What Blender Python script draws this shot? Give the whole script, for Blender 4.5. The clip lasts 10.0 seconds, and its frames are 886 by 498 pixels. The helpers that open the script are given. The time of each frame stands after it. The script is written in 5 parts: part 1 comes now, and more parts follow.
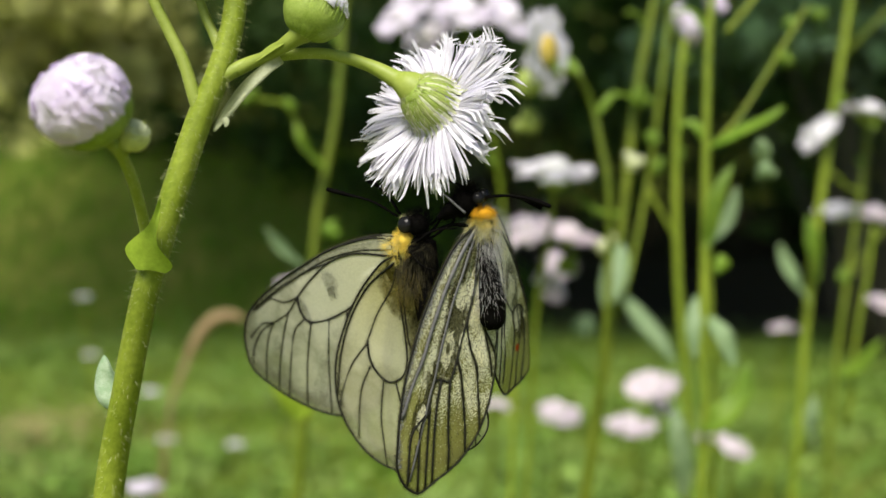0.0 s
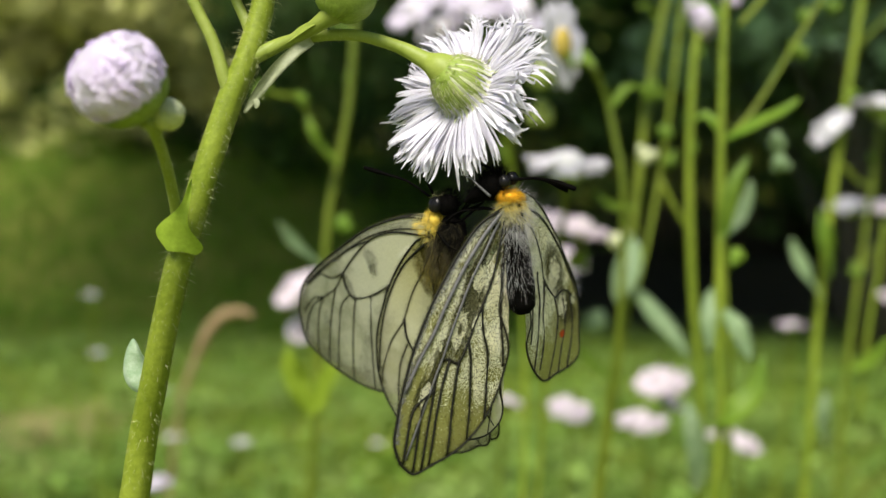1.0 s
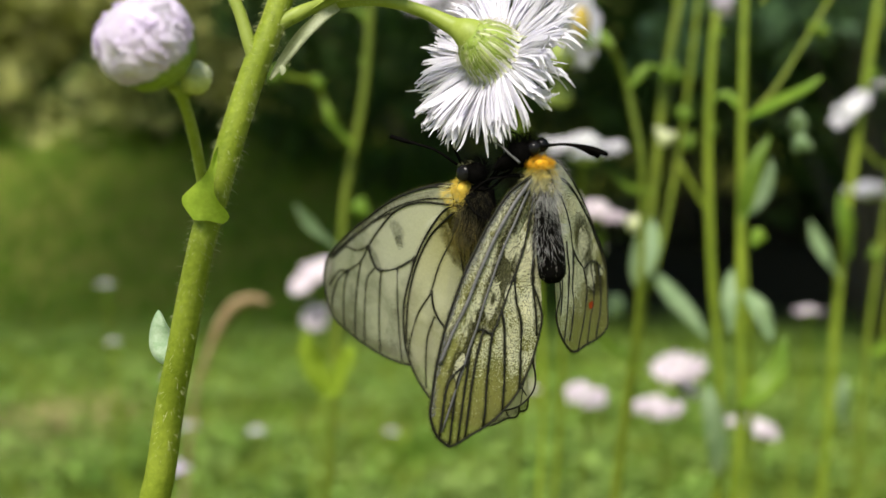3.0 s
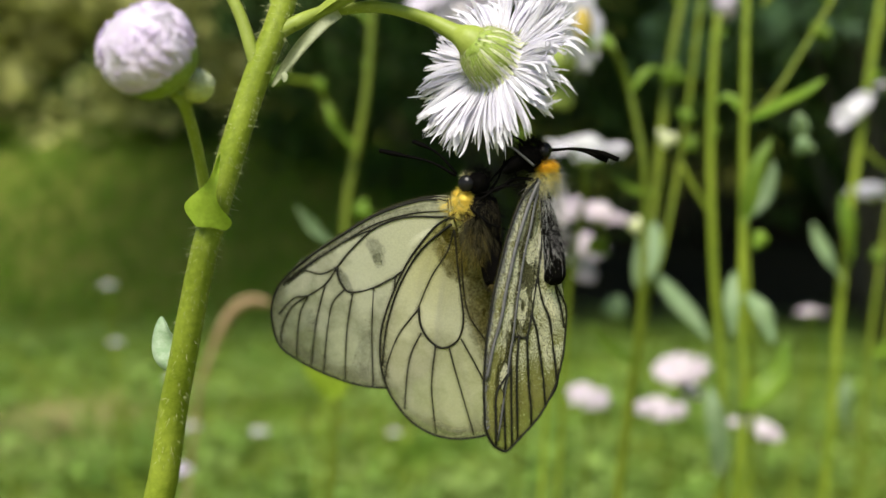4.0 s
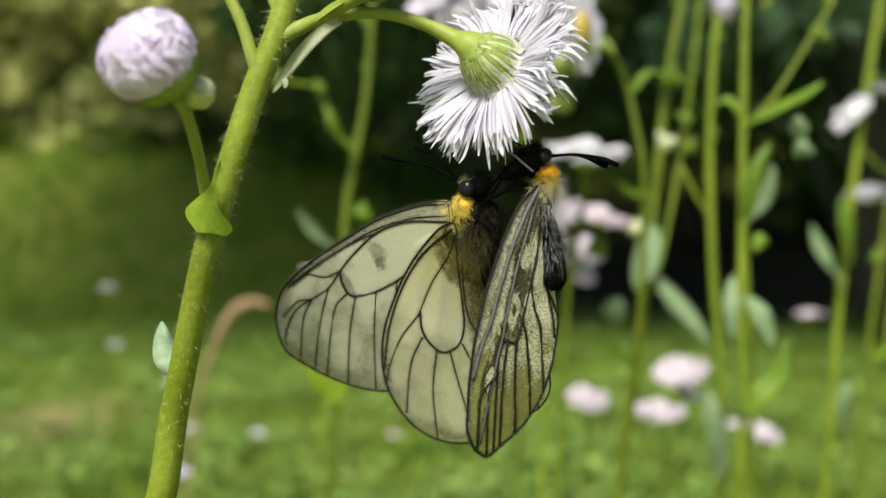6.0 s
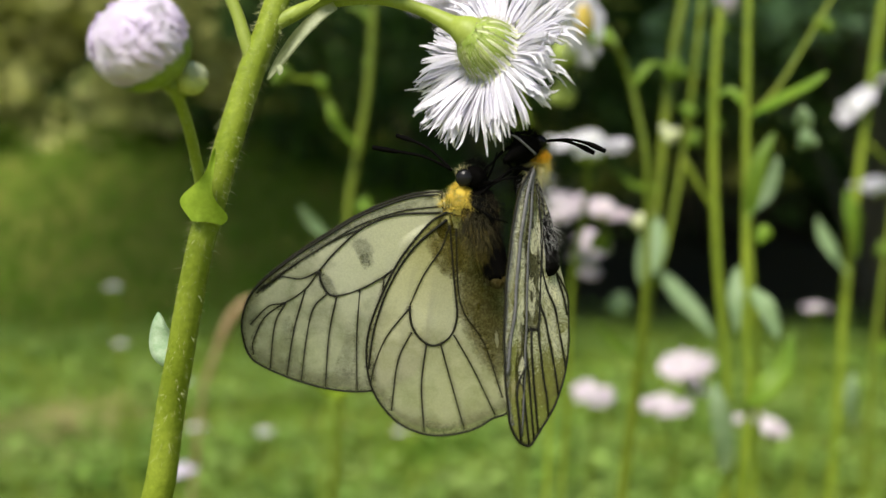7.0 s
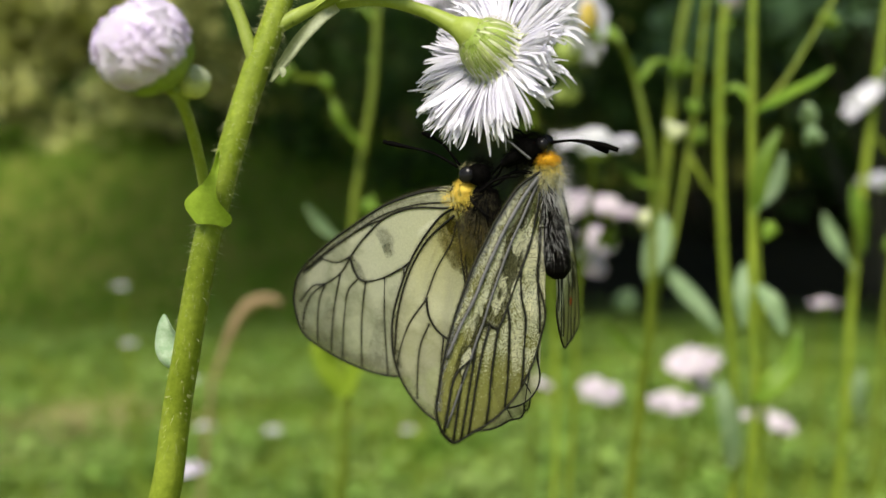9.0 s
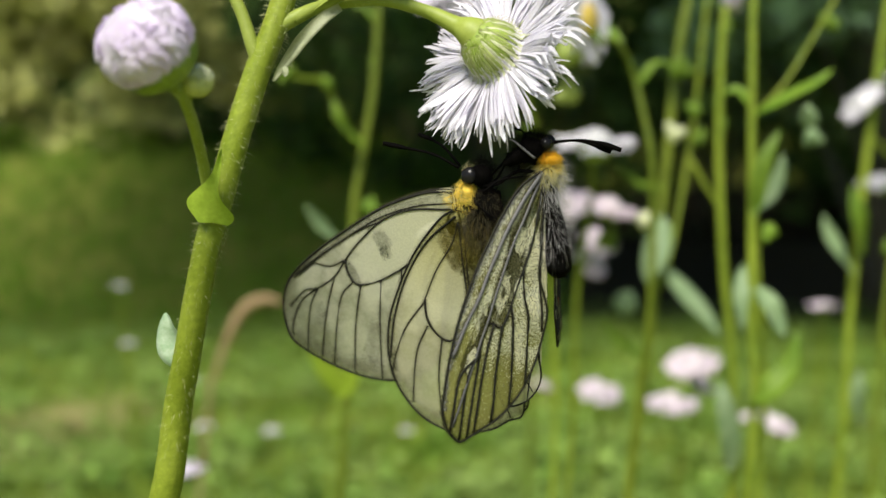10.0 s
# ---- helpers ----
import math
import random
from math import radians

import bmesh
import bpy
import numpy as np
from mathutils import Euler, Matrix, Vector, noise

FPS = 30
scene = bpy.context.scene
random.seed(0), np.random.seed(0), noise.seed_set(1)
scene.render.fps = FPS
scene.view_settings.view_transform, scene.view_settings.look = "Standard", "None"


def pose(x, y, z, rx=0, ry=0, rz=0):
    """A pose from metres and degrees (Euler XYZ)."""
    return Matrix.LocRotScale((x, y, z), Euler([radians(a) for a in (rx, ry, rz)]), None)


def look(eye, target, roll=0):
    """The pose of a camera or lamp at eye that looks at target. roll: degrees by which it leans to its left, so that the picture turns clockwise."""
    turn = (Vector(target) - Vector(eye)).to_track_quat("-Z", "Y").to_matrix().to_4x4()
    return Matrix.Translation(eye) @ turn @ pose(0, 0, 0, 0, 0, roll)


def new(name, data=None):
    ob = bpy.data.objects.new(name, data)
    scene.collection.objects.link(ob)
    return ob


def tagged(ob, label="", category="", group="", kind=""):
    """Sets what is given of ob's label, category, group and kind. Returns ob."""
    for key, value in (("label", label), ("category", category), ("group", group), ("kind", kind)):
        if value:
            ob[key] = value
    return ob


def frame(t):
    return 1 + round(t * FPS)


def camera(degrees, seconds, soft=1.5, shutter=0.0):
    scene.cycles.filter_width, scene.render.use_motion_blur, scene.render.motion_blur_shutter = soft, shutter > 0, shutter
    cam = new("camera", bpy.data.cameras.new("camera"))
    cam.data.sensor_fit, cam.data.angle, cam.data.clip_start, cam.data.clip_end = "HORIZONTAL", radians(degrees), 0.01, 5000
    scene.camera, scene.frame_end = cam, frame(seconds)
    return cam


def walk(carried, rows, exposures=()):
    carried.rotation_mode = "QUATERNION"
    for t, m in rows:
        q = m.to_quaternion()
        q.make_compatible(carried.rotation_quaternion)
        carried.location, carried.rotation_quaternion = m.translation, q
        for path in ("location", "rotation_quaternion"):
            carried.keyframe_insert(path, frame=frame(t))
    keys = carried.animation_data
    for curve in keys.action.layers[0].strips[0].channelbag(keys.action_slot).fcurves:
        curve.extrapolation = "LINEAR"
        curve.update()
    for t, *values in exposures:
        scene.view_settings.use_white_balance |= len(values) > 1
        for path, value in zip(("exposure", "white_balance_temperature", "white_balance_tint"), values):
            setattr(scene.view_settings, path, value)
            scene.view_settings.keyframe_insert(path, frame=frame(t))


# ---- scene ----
# ---- camera ----
EYE = 0.5
cam = camera(50.0, 10.0, 1.5)
cam.data.dof.use_dof = True
cam.data.dof.focus_distance = 0.131
cam.data.dof.aperture_fstop = 14.0
ROWS = [
    (0.0, 0.00000, 0.00000, 0.00000, 0.000, 0.000, 0.000),
    (0.5, -0.00144, -0.00013, -0.00017, -0.005, 0.052, -0.054),
    (1.0, -0.00362, 0.00047, -0.00238, 0.251, -0.032, 0.036),
    (1.5, -0.00478, 0.00074, -0.00294, 0.503, -0.212, 0.085),
    (2.0, -0.00675, 0.00262, -0.00669, 0.641, -0.367, 0.197),
    (2.5, -0.00600, 0.00238, -0.00610, 0.822, -0.623, 0.255),
    (4.0, -0.00582, 0.00192, -0.00450, 1.109, -0.608, 0.324),
    (4.5, -0.00479, 0.00162, -0.00460, 1.099, -0.587, 0.415),
    (5.0, -0.00563, 0.00188, -0.00503, 1.074, -0.565, 0.303),
    (5.5, -0.00597, 0.00121, -0.00384, 1.018, -0.502, 0.267),
    (7.0, -0.00498, 0.00304, -0.00537, 1.381, -0.634, 0.746),
    (7.5, -0.00425, 0.00321, -0.00619, 1.475, -0.765, 1.008),
    (8.0, -0.00529, 0.00250, -0.00561, 1.602, -0.795, 0.920),
    (8.5, -0.00607, 0.00263, -0.00504, 1.671, -0.784, 1.035),
    (9.0, -0.00452, 0.00271, -0.00498, 1.797, -0.776, 1.142),
    (9.5, -0.00518, 0.00263, -0.00508, 1.806, -0.720, 0.941),
    (10.0, -0.00480, 0.00236, -0.00519, 1.752, -0.707, 0.919),
]
walk(cam, [(t, pose(x, y, EYE + z, 90 + pitch, roll, yaw)) for t, x, y, z, yaw, pitch, roll in ROWS], [(0.0, 0.42, 6600, 10), (10.0, 0.42, 6600, 10)])

# ---- light ----
SUN_UP, SUN_ROUND = 48.0, 192.0
world = bpy.data.worlds.new("world")
scene.world = world
world.use_nodes = True
wn = world.node_tree.nodes
sky = wn.new("ShaderNodeTexSky")
sky.sky_type, sky.sun_disc = "NISHITA", False
sky.sun_elevation, sky.sun_rotation = radians(SUN_UP), radians(SUN_ROUND)
world.node_tree.links.new(sky.outputs[0], wn["Background"].inputs[0])
wn["Background"].inputs[1].default_value = 0.085
sun = new("sun", bpy.data.lights.new("sun", "SUN"))
sun.data.energy, sun.data.angle, sun.data.color = 5.0, radians(26), (1.0, 0.95, 0.86)
sun_way = Vector((math.sin(radians(SUN_ROUND)) * math.cos(radians(SUN_UP)), math.cos(radians(SUN_ROUND)) * math.cos(radians(SUN_UP)), math.sin(radians(SUN_UP))))
sun.matrix_world = look(sun_way * 20, (0, 0, 0))

# ---- materials ----
def material(name, build):
    m = bpy.data.materials.new(name)
    m.use_nodes = True
    nt = m.node_tree
    nt.nodes.clear()
    out = nt.nodes.new("ShaderNodeOutputMaterial")
    nt.links.new(build(nt), out.inputs[0])
    return m


def node(nt, kind, **sockets):
    n = nt.nodes.new(kind)
    for key, value in sockets.items():
        s = n.inputs[int(key[1:])] if key[0] == "i" and key[1:].isdigit() else n.inputs[key.replace("_", " ")]
        if isinstance(value, bpy.types.NodeSocket):
            nt.links.new(value, s)
        else:
            s.default_value = value
    return n


def rgb(c):
    return (*c, 1.0)


def coords(nt):
    return node(nt, "ShaderNodeTexCoord").outputs["Object"]


def noisy(nt, scale, detail=4.0, rough=0.6, vector=None):
    n = node(nt, "ShaderNodeTexNoise", Vector=vector or coords(nt), Scale=scale, Detail=detail, Roughness=rough)
    return n.outputs["Fac"]


def ramp(nt, fac, stops):
    n = node(nt, "ShaderNodeValToRGB", Fac=fac)
    els = n.color_ramp.elements
    while len(els) < len(stops):
        els.new(0.5)
    for e, (p, c) in zip(els, stops):
        e.position, e.color = p, rgb(c) if len(c) == 3 else c
    return n.outputs[0]


def mixed(nt, fac, a, b):
    n = nt.nodes.new("ShaderNodeMix")
    n.data_type = "RGBA"
    for i, v in ((0, fac), (6, a), (7, b)):
        if isinstance(v, bpy.types.NodeSocket):
            nt.links.new(v, n.inputs[i])
        else:
            n.inputs[i].default_value = v if i == 0 else rgb(v)
    return n.outputs[2]


def bumped(nt, height, strength, distance):
    return node(nt, "ShaderNodeBump", Strength=strength, Distance=distance, Height=height).outputs[0]


def leafy(name, dark, light, scale, glow=0.35, rough=0.5, bump=0.3, island=False, rnd=0.35, spec=0.35, grain=0.25):
    """Plant tissue: two scales of colour variation, some light passing through it."""
    def build(nt):
        big = noisy(nt, scale, 3.0)
        fine = noisy(nt, scale * 9, 4.0, 0.7)
        c = ramp(nt, big, ((0.3, dark), (0.7, light)))
        c = mixed(nt, grain, c, ramp(nt, fine, ((0.35, tuple(0.6 * v for v in dark)), (0.7, tuple(min(1, 1.2 * v) for v in light)))))
        r = node(nt, "ShaderNodeNewGeometry").outputs["Random Per Island"] if island else node(nt, "ShaderNodeObjectInfo").outputs["Random"]
        hsv = node(nt, "ShaderNodeHueSaturation", Color=c, Value=node(nt, "ShaderNodeMapRange", Value=r, i3=1 - rnd, i4=1 + rnd).outputs[0])
        nrm = bumped(nt, fine, bump, 0.02 / scale)
        p = node(nt, "ShaderNodeBsdfPrincipled", Base_Color=hsv.outputs[0], Roughness=rough, Normal=nrm)
        p.inputs["Specular IOR Level"].default_value = spec
        tr = node(nt, "ShaderNodeBsdfTranslucent", Color=hsv.outputs[0])
        return node(nt, "ShaderNodeMixShader", i0=glow, i1=p.outputs[0], i2=tr.outputs[0]).outputs[0]
    return material(name, build)


def membrane(name, pale, dusk, base, clear, tint, through_light=0.5):
    """Wing membrane: scales on a clear film, yellower at the wing's base and smoky towards its outer edge. clear: how much of it one sees through."""
    def build(nt):
        co = coords(nt)
        reach = node(nt, "ShaderNodeAttribute")
        reach.attribute_name = "reach"
        patch = noisy(nt, 190, 3.0, 0.55, co)
        grain = noisy(nt, 4200, 2.0, 0.8, co)
        shift = node(nt, "ShaderNodeMath", i0=reach.outputs["Fac"], i1=node(nt, "ShaderNodeMapRange", Value=patch, i1=0.3, i2=0.7, i3=-0.14, i4=0.14).outputs[0]).outputs[0]
        smoky = ramp(nt, shift, ((0.0, (0, 0, 0)), (0.48, (0.08, 0.08, 0.08)), (0.62, (0.75, 0.75, 0.75)), (0.76, (0.15, 0.15, 0.15)), (0.97, (0.9, 0.9, 0.9))))
        c = mixed(nt, ramp(nt, reach.outputs["Fac"], ((0.05, (1, 1, 1)), (0.45, (0, 0, 0)))), pale, base)
        c = mixed(nt, smoky, c, dusk)
        c = mixed(nt, 0.14, c, ramp(nt, grain, ((0.4, tuple(0.4 * v for v in dusk)), (0.6, pale))))
        d = node(nt, "ShaderNodeBsdfPrincipled", Base_Color=c, Roughness=0.42, Normal=bumped(nt, grain, 0.25, 0.00006))
        t = node(nt, "ShaderNodeBsdfTranslucent", Color=c)
        body = node(nt, "ShaderNodeMixShader", i0=through_light, i1=d.outputs[0], i2=t.outputs[0])
        film = node(nt, "ShaderNodeBsdfTransparent", Color=rgb(tint))
        thin = node(nt, "ShaderNodeMapRange", Value=shift, i1=0.3, i2=1.0, i3=clear * 0.6, i4=clear * 1.4).outputs[0]
        return node(nt, "ShaderNodeMixShader", i0=thin, i1=body.outputs[0], i2=film.outputs[0]).outputs[0]
    return material(name, build)


def dusted(name, pale, dusk, clear, tint, cream, dark):
    """Wing membrane under cream and dark scales, which lie thick on the inner part of the wing and give out towards its tip."""
    def build(nt):
        co = coords(nt)
        reach = node(nt, "ShaderNodeAttribute")
        reach.attribute_name = "reach"
        patch = noisy(nt, 260, 3.0, 0.5, co)
        grain = noisy(nt, 4800, 1.5, 0.75, co)
        other = noisy(nt, 4300, 1.5, 0.75, node(nt, "ShaderNodeMapping", Vector=co, Location=(0.3, 0.1, 0.2)).outputs[0])
        c = mixed(nt, patch, pale, dusk)
        inner = ramp(nt, reach.outputs["Fac"], ((0.0, (0.4, 0.4, 0.4)), (0.25, (1, 1, 1)), (0.62, (0.75, 0.75, 0.75)), (0.86, (0, 0, 0))))
        lay = node(nt, "ShaderNodeMath", i0=inner, i1=patch)
        lay.operation = "MULTIPLY"
        thick = node(nt, "ShaderNodeMapRange", Value=lay.outputs[0], i1=0.12, i2=0.6, i3=0.68, i4=0.31).outputs[0]
        gap = node(nt, "ShaderNodeMath", i0=grain, i1=thick)
        gap.operation = "SUBTRACT"
        cover = node(nt, "ShaderNodeMapRange", Value=gap.outputs[0], i1=-0.02, i2=0.04).outputs[0]
        c = mixed(nt, cover, c, cream)
        black = node(nt, "ShaderNodeMath", i0=other, i1=node(nt, "ShaderNodeMapRange", Value=reach.outputs["Fac"], i1=0.0, i2=0.9, i3=0.52, i4=0.66).outputs[0])
        black.operation = "SUBTRACT"
        specks = node(nt, "ShaderNodeMapRange", Value=black.outputs[0], i1=-0.02, i2=0.04, i4=0.85).outputs[0]
        c = mixed(nt, specks, c, dark)
        d = node(nt, "ShaderNodeBsdfPrincipled", Base_Color=c, Roughness=0.5, Normal=bumped(nt, grain, 0.5, 0.0001))
        t = node(nt, "ShaderNodeBsdfTranslucent", Color=c)
        body = node(nt, "ShaderNodeMixShader", i0=0.35, i1=d.outputs[0], i2=t.outputs[0])
        film = node(nt, "ShaderNodeBsdfTransparent", Color=rgb(tint))
        thin = node(nt, "ShaderNodeMapRange", Value=cover, i3=clear, i4=0.04).outputs[0]
        return node(nt, "ShaderNodeMixShader", i0=thin, i1=body.outputs[0], i2=film.outputs[0]).outputs[0]
    return material(name, build)


def smoke(name, a, b, cover, soft=0.22, rag=1.0, speck=0.0):
    """Loose scales strewn on a wing, thinning out towards the patch's rim. rag: how ragged the rim is; speck: dark scales among them."""
    def build(nt):
        co = coords(nt)
        grain = noisy(nt, 3600, 2.0, 0.8, co)
        c = mixed(nt, noisy(nt, 700, 3.0, 0.6, co), a, b)
        if speck:
            dots = noisy(nt, 5200, 1.0, 0.7, node(nt, "ShaderNodeMapping", Vector=co, Location=(0.2, 0.5, 0.1)).outputs[0])
            c = mixed(nt, ramp(nt, dots, ((0.60 - 0.1 * speck, (0, 0, 0)), (0.66 - 0.1 * speck, (1, 1, 1)))), c, (0.04, 0.04, 0.025))
        d = node(nt, "ShaderNodeBsdfDiffuse", Color=c)
        t = node(nt, "ShaderNodeBsdfTranslucent", Color=c)
        body = node(nt, "ShaderNodeMixShader", i0=0.3, i1=d.outputs[0], i2=t.outputs[0])
        fade = node(nt, "ShaderNodeAttribute")
        fade.attribute_name = "fade"
        edge = noisy(nt, 1300, 3.0, 0.7, co)
        rough = node(nt, "ShaderNodeMath", i0=node(nt, "ShaderNodeMath", i0=grain, i1=edge).outputs[0], i1=rag)
        rough.operation = "MULTIPLY"
        lay = node(nt, "ShaderNodeMath", i0=rough.outputs[0], i1=node(nt, "ShaderNodeMapRange", Value=fade.outputs["Fac"], i3=0.4 - rag, i4=1.0 - rag + 0.55 * cover).outputs[0])
        fac = node(nt, "ShaderNodeMapRange", Value=lay.outputs[0], i1=1.0 - soft, i2=1.0 + soft, i3=0.0, i4=min(1.0, cover)).outputs[0]
        film = node(nt, "ShaderNodeBsdfTransparent")
        return node(nt, "ShaderNodeMixShader", i0=fac, i1=film.outputs[0], i2=body.outputs[0]).outputs[0]
    return material(name, build)


def coat(name, a, b, scale, rough=0.6, spec=0.4, bump=0.4):
    def build(nt):
        n = noisy(nt, scale, 4.0, 0.7)
        p = node(nt, "ShaderNodeBsdfPrincipled", Base_Color=mixed(nt, n, a, b), Roughness=rough, Normal=bumped(nt, n, bump, 0.3 / scale))
        p.inputs["Specular IOR Level"].default_value = spec
        return p.outputs[0]
    return material(name, build)


M_STEM = leafy("stem_skin", (0.16, 0.225, 0.012), (0.27, 0.335, 0.038), 120, 0.12, 0.5, 0.5, rnd=0.05, grain=0.35, spec=0.25)
M_STALK = leafy("stalk_skin", (0.21, 0.28, 0.03), (0.34, 0.41, 0.08), 160, 0.15, 0.5, 0.2, rnd=0.08, grain=0.12)
M_LEAF = leafy("leaf_skin", (0.26, 0.40, 0.025), (0.42, 0.56, 0.06), 150, 0.4, 0.45, 0.4, rnd=0.1)
M_PALELEAF = leafy("pale_leaf_skin", (0.17, 0.28, 0.12), (0.30, 0.41, 0.21), 120, 0.3, 0.5, 0.4, rnd=0.12)
M_SILVERLEAF = leafy("silver_leaf_skin", (0.22, 0.36, 0.18), (0.46, 0.56, 0.40), 700, 0.35, 0.5, 0.6, rnd=0.1)
M_DRYBRACT = leafy("dry_bract_skin", (0.28, 0.32, 0.17), (0.45, 0.48, 0.31), 260, 0.3, 0.6, 0.5, rnd=0.1)
M_CUP = leafy("cup_skin", (0.24, 0.35, 0.04), (0.40, 0.51, 0.11), 420, 0.3, 0.5, 0.6, rnd=0.15)
M_CUPBRACT = leafy("cup_bract_skin", (0.32, 0.43, 0.07), (0.52, 0.60, 0.20), 300, 0.4, 0.5, 0.5, rnd=0.15)
M_PALECUP = leafy("pale_cup_skin", (0.62, 0.68, 0.20), (0.80, 0.84, 0.42), 300, 0.4, 0.5, 0.4, rnd=0.1)
M_RAY = leafy("ray_white", (0.87, 0.85, 0.94), (0.96, 0.95, 0.985), 300, 0.55, 0.5, 0.2, rnd=0.05)
M_RAYBASE = leafy("ray_base_cream", (0.62, 0.68, 0.36), (0.80, 0.82, 0.60), 300, 0.4, 0.5, 0.3, rnd=0.1)
M_PINKRAY = leafy("ray_pink", (0.80, 0.66, 0.92), (0.95, 0.91, 0.98), 200, 0.45, 0.55, 0.1, rnd=0.07)
M_FARRAY = leafy("ray_pale_pink", (0.82, 0.70, 0.78), (0.92, 0.86, 0.90), 120, 0.4, 0.6, 0.2, rnd=0.08)
M_LILACRAY = leafy("ray_lilac_white", (0.80, 0.73, 0.87), (0.92, 0.88, 0.95), 120, 0.4, 0.6, 0.2, rnd=0.08)
M_WHITEFAR = leafy("ray_far_white", (0.88, 0.86, 0.92), (0.95, 0.94, 0.96), 120, 0.4, 0.6, 0.2, rnd=0.05)
M_DISC = leafy("disc_yellow", (0.50, 0.34, 0.05), (0.64, 0.50, 0.12), 500, 0.1, 0.7, 0.6, rnd=0.1)
M_BGSTEM = leafy("far_stem_skin", (0.10, 0.16, 0.008), (0.21, 0.27, 0.022), 30, 0.15, 0.5, 0.3, rnd=0.3)
M_BGLEAF = leafy("far_leaf_skin", (0.10, 0.20, 0.014), (0.21, 0.33, 0.032), 60, 0.35, 0.5, 0.3, rnd=0.2)
M_DRY = leafy("dry_grass", (0.24, 0.16, 0.075), (0.38, 0.28, 0.15), 60, 0.2, 0.7, 0.3, rnd=0.1)
M_GRASS = leafy("grass_blade", (0.07, 0.18, 0.008), (0.30, 0.40, 0.07), 4.0, 0.4, 0.55, 0.0, True, 0.5, 0.2)
# Darker copy of the grass green, with part of the bank's shade in it.
M_SHADEDGRASS = leafy("shaded_grass_blade", (0.065, 0.17, 0.008), (0.17, 0.31, 0.025), 1.4, 0.4, 0.6, 0.0, True, 0.35, 0.2)
M_LAWN = leafy("lawn_soil", (0.07, 0.13, 0.012), (0.22, 0.22, 0.05), 2.6, 0.0, 0.9, 0.5, rnd=0.0, spec=0.1)
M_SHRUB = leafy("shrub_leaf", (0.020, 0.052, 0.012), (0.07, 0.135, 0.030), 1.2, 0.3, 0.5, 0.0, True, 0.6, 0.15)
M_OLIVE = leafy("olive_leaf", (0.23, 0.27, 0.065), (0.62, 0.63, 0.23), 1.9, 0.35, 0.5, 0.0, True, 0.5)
# Near-black brown: shade under the shrubs put into a ground colour.
M_SHADESHEET = coat("painted_shade", (0.006, 0.007, 0.003), (0.024, 0.022, 0.009), 14, 0.9, 0.2)
M_BLUELEAF = leafy("blue_green_leaf", (0.15, 0.29, 0.14), (0.36, 0.52, 0.33), 3.0, 0.35, 0.5, 0.0, True, 0.5)
M_HERB = leafy("herb_leaf", (0.10, 0.24, 0.02), (0.34, 0.46, 0.13), 7.0, 0.35, 0.45, 0.0, True, 0.45, 0.4)
M_STRAW = leafy("withered_straw", (0.42, 0.36, 0.14), (0.60, 0.54, 0.28), 20, 0.3, 0.6, 0.0, True, 0.3, 0.2)
M_TWIG = coat("bark", (0.018, 0.018, 0.010), (0.045, 0.042, 0.024), 40)
M_WING = membrane("wing_film", (0.82, 0.82, 0.65), (0.38, 0.39, 0.26), (0.78, 0.78, 0.54), 0.24, (0.95, 0.97, 0.86))
M_HIND = membrane("hindwing_film", (0.90, 0.89, 0.68), (0.58, 0.57, 0.36), (0.58, 0.55, 0.15), 0.34, (0.96, 0.96, 0.78))
M_DUSTY = dusted("dusty_wing_film", (0.38, 0.36, 0.11), (0.22, 0.21, 0.06), 0.30, (0.72, 0.72, 0.38), (0.88, 0.86, 0.64), (0.03, 0.03, 0.02))
M_SMUDGE = smoke("grey_scales", (0.06, 0.065, 0.05), (0.16, 0.165, 0.12), 0.5, 0.55, 1.4)
M_FAINTSCALES = smoke("faint_grey_scales", (0.10, 0.105, 0.08), (0.2, 0.205, 0.15), 0.25)
M_DARKSCALES = smoke("olive_black_scales", (0.035, 0.035, 0.018), (0.11, 0.105, 0.04), 0.80, 0.35)
M_MARGIN = smoke("margin_scales", (0.10, 0.10, 0.06), (0.22, 0.22, 0.13), 0.5, 0.6)
M_VEINDUST = smoke("vein_dust", (0.05, 0.05, 0.03), (0.14, 0.135, 0.06), 0.5, 0.5)
M_CREAMSCALES = smoke("cream_scales", (0.74, 0.71, 0.44), (0.88, 0.86, 0.64), 0.92, 0.10, 2.4, 0.35)
M_INNERSCALES = smoke("olive_brown_scales", (0.035, 0.030, 0.006), (0.16, 0.135, 0.024), 0.80, 0.5, 1.2)
M_COSTASCALES = smoke("lilac_grey_scales", (0.10, 0.10, 0.10), (0.42, 0.41, 0.42), 0.75, 0.4)
M_RED = smoke("red_scales", (0.42, 0.05, 0.015), (0.55, 0.12, 0.03), 0.95)
M_VEIN = coat("vein_black", (0.006, 0.006, 0.005), (0.020, 0.019, 0.015), 600, 0.7, 0.15)
M_COSTA = coat("vein_grey", (0.03, 0.03, 0.032), (0.13, 0.13, 0.13), 900, 0.55)
M_BODY = coat("insect_black", (0.0012, 0.0012, 0.0012), (0.004, 0.0036, 0.003), 900, 0.8, 0.02)
M_TAIL = coat("insect_brown", (0.015, 0.011, 0.003), (0.06, 0.045, 0.010), 700, 0.6, 0.2)
M_EYE = coat("eye_black", (0.005, 0.005, 0.006), (0.012, 0.011, 0.010), 1500, 0.2, 0.2, 0.05)
M_ORANGE = coat("collar_orange", (0.78, 0.36, 0.006), (0.90, 0.56, 0.03), 900, 0.7)
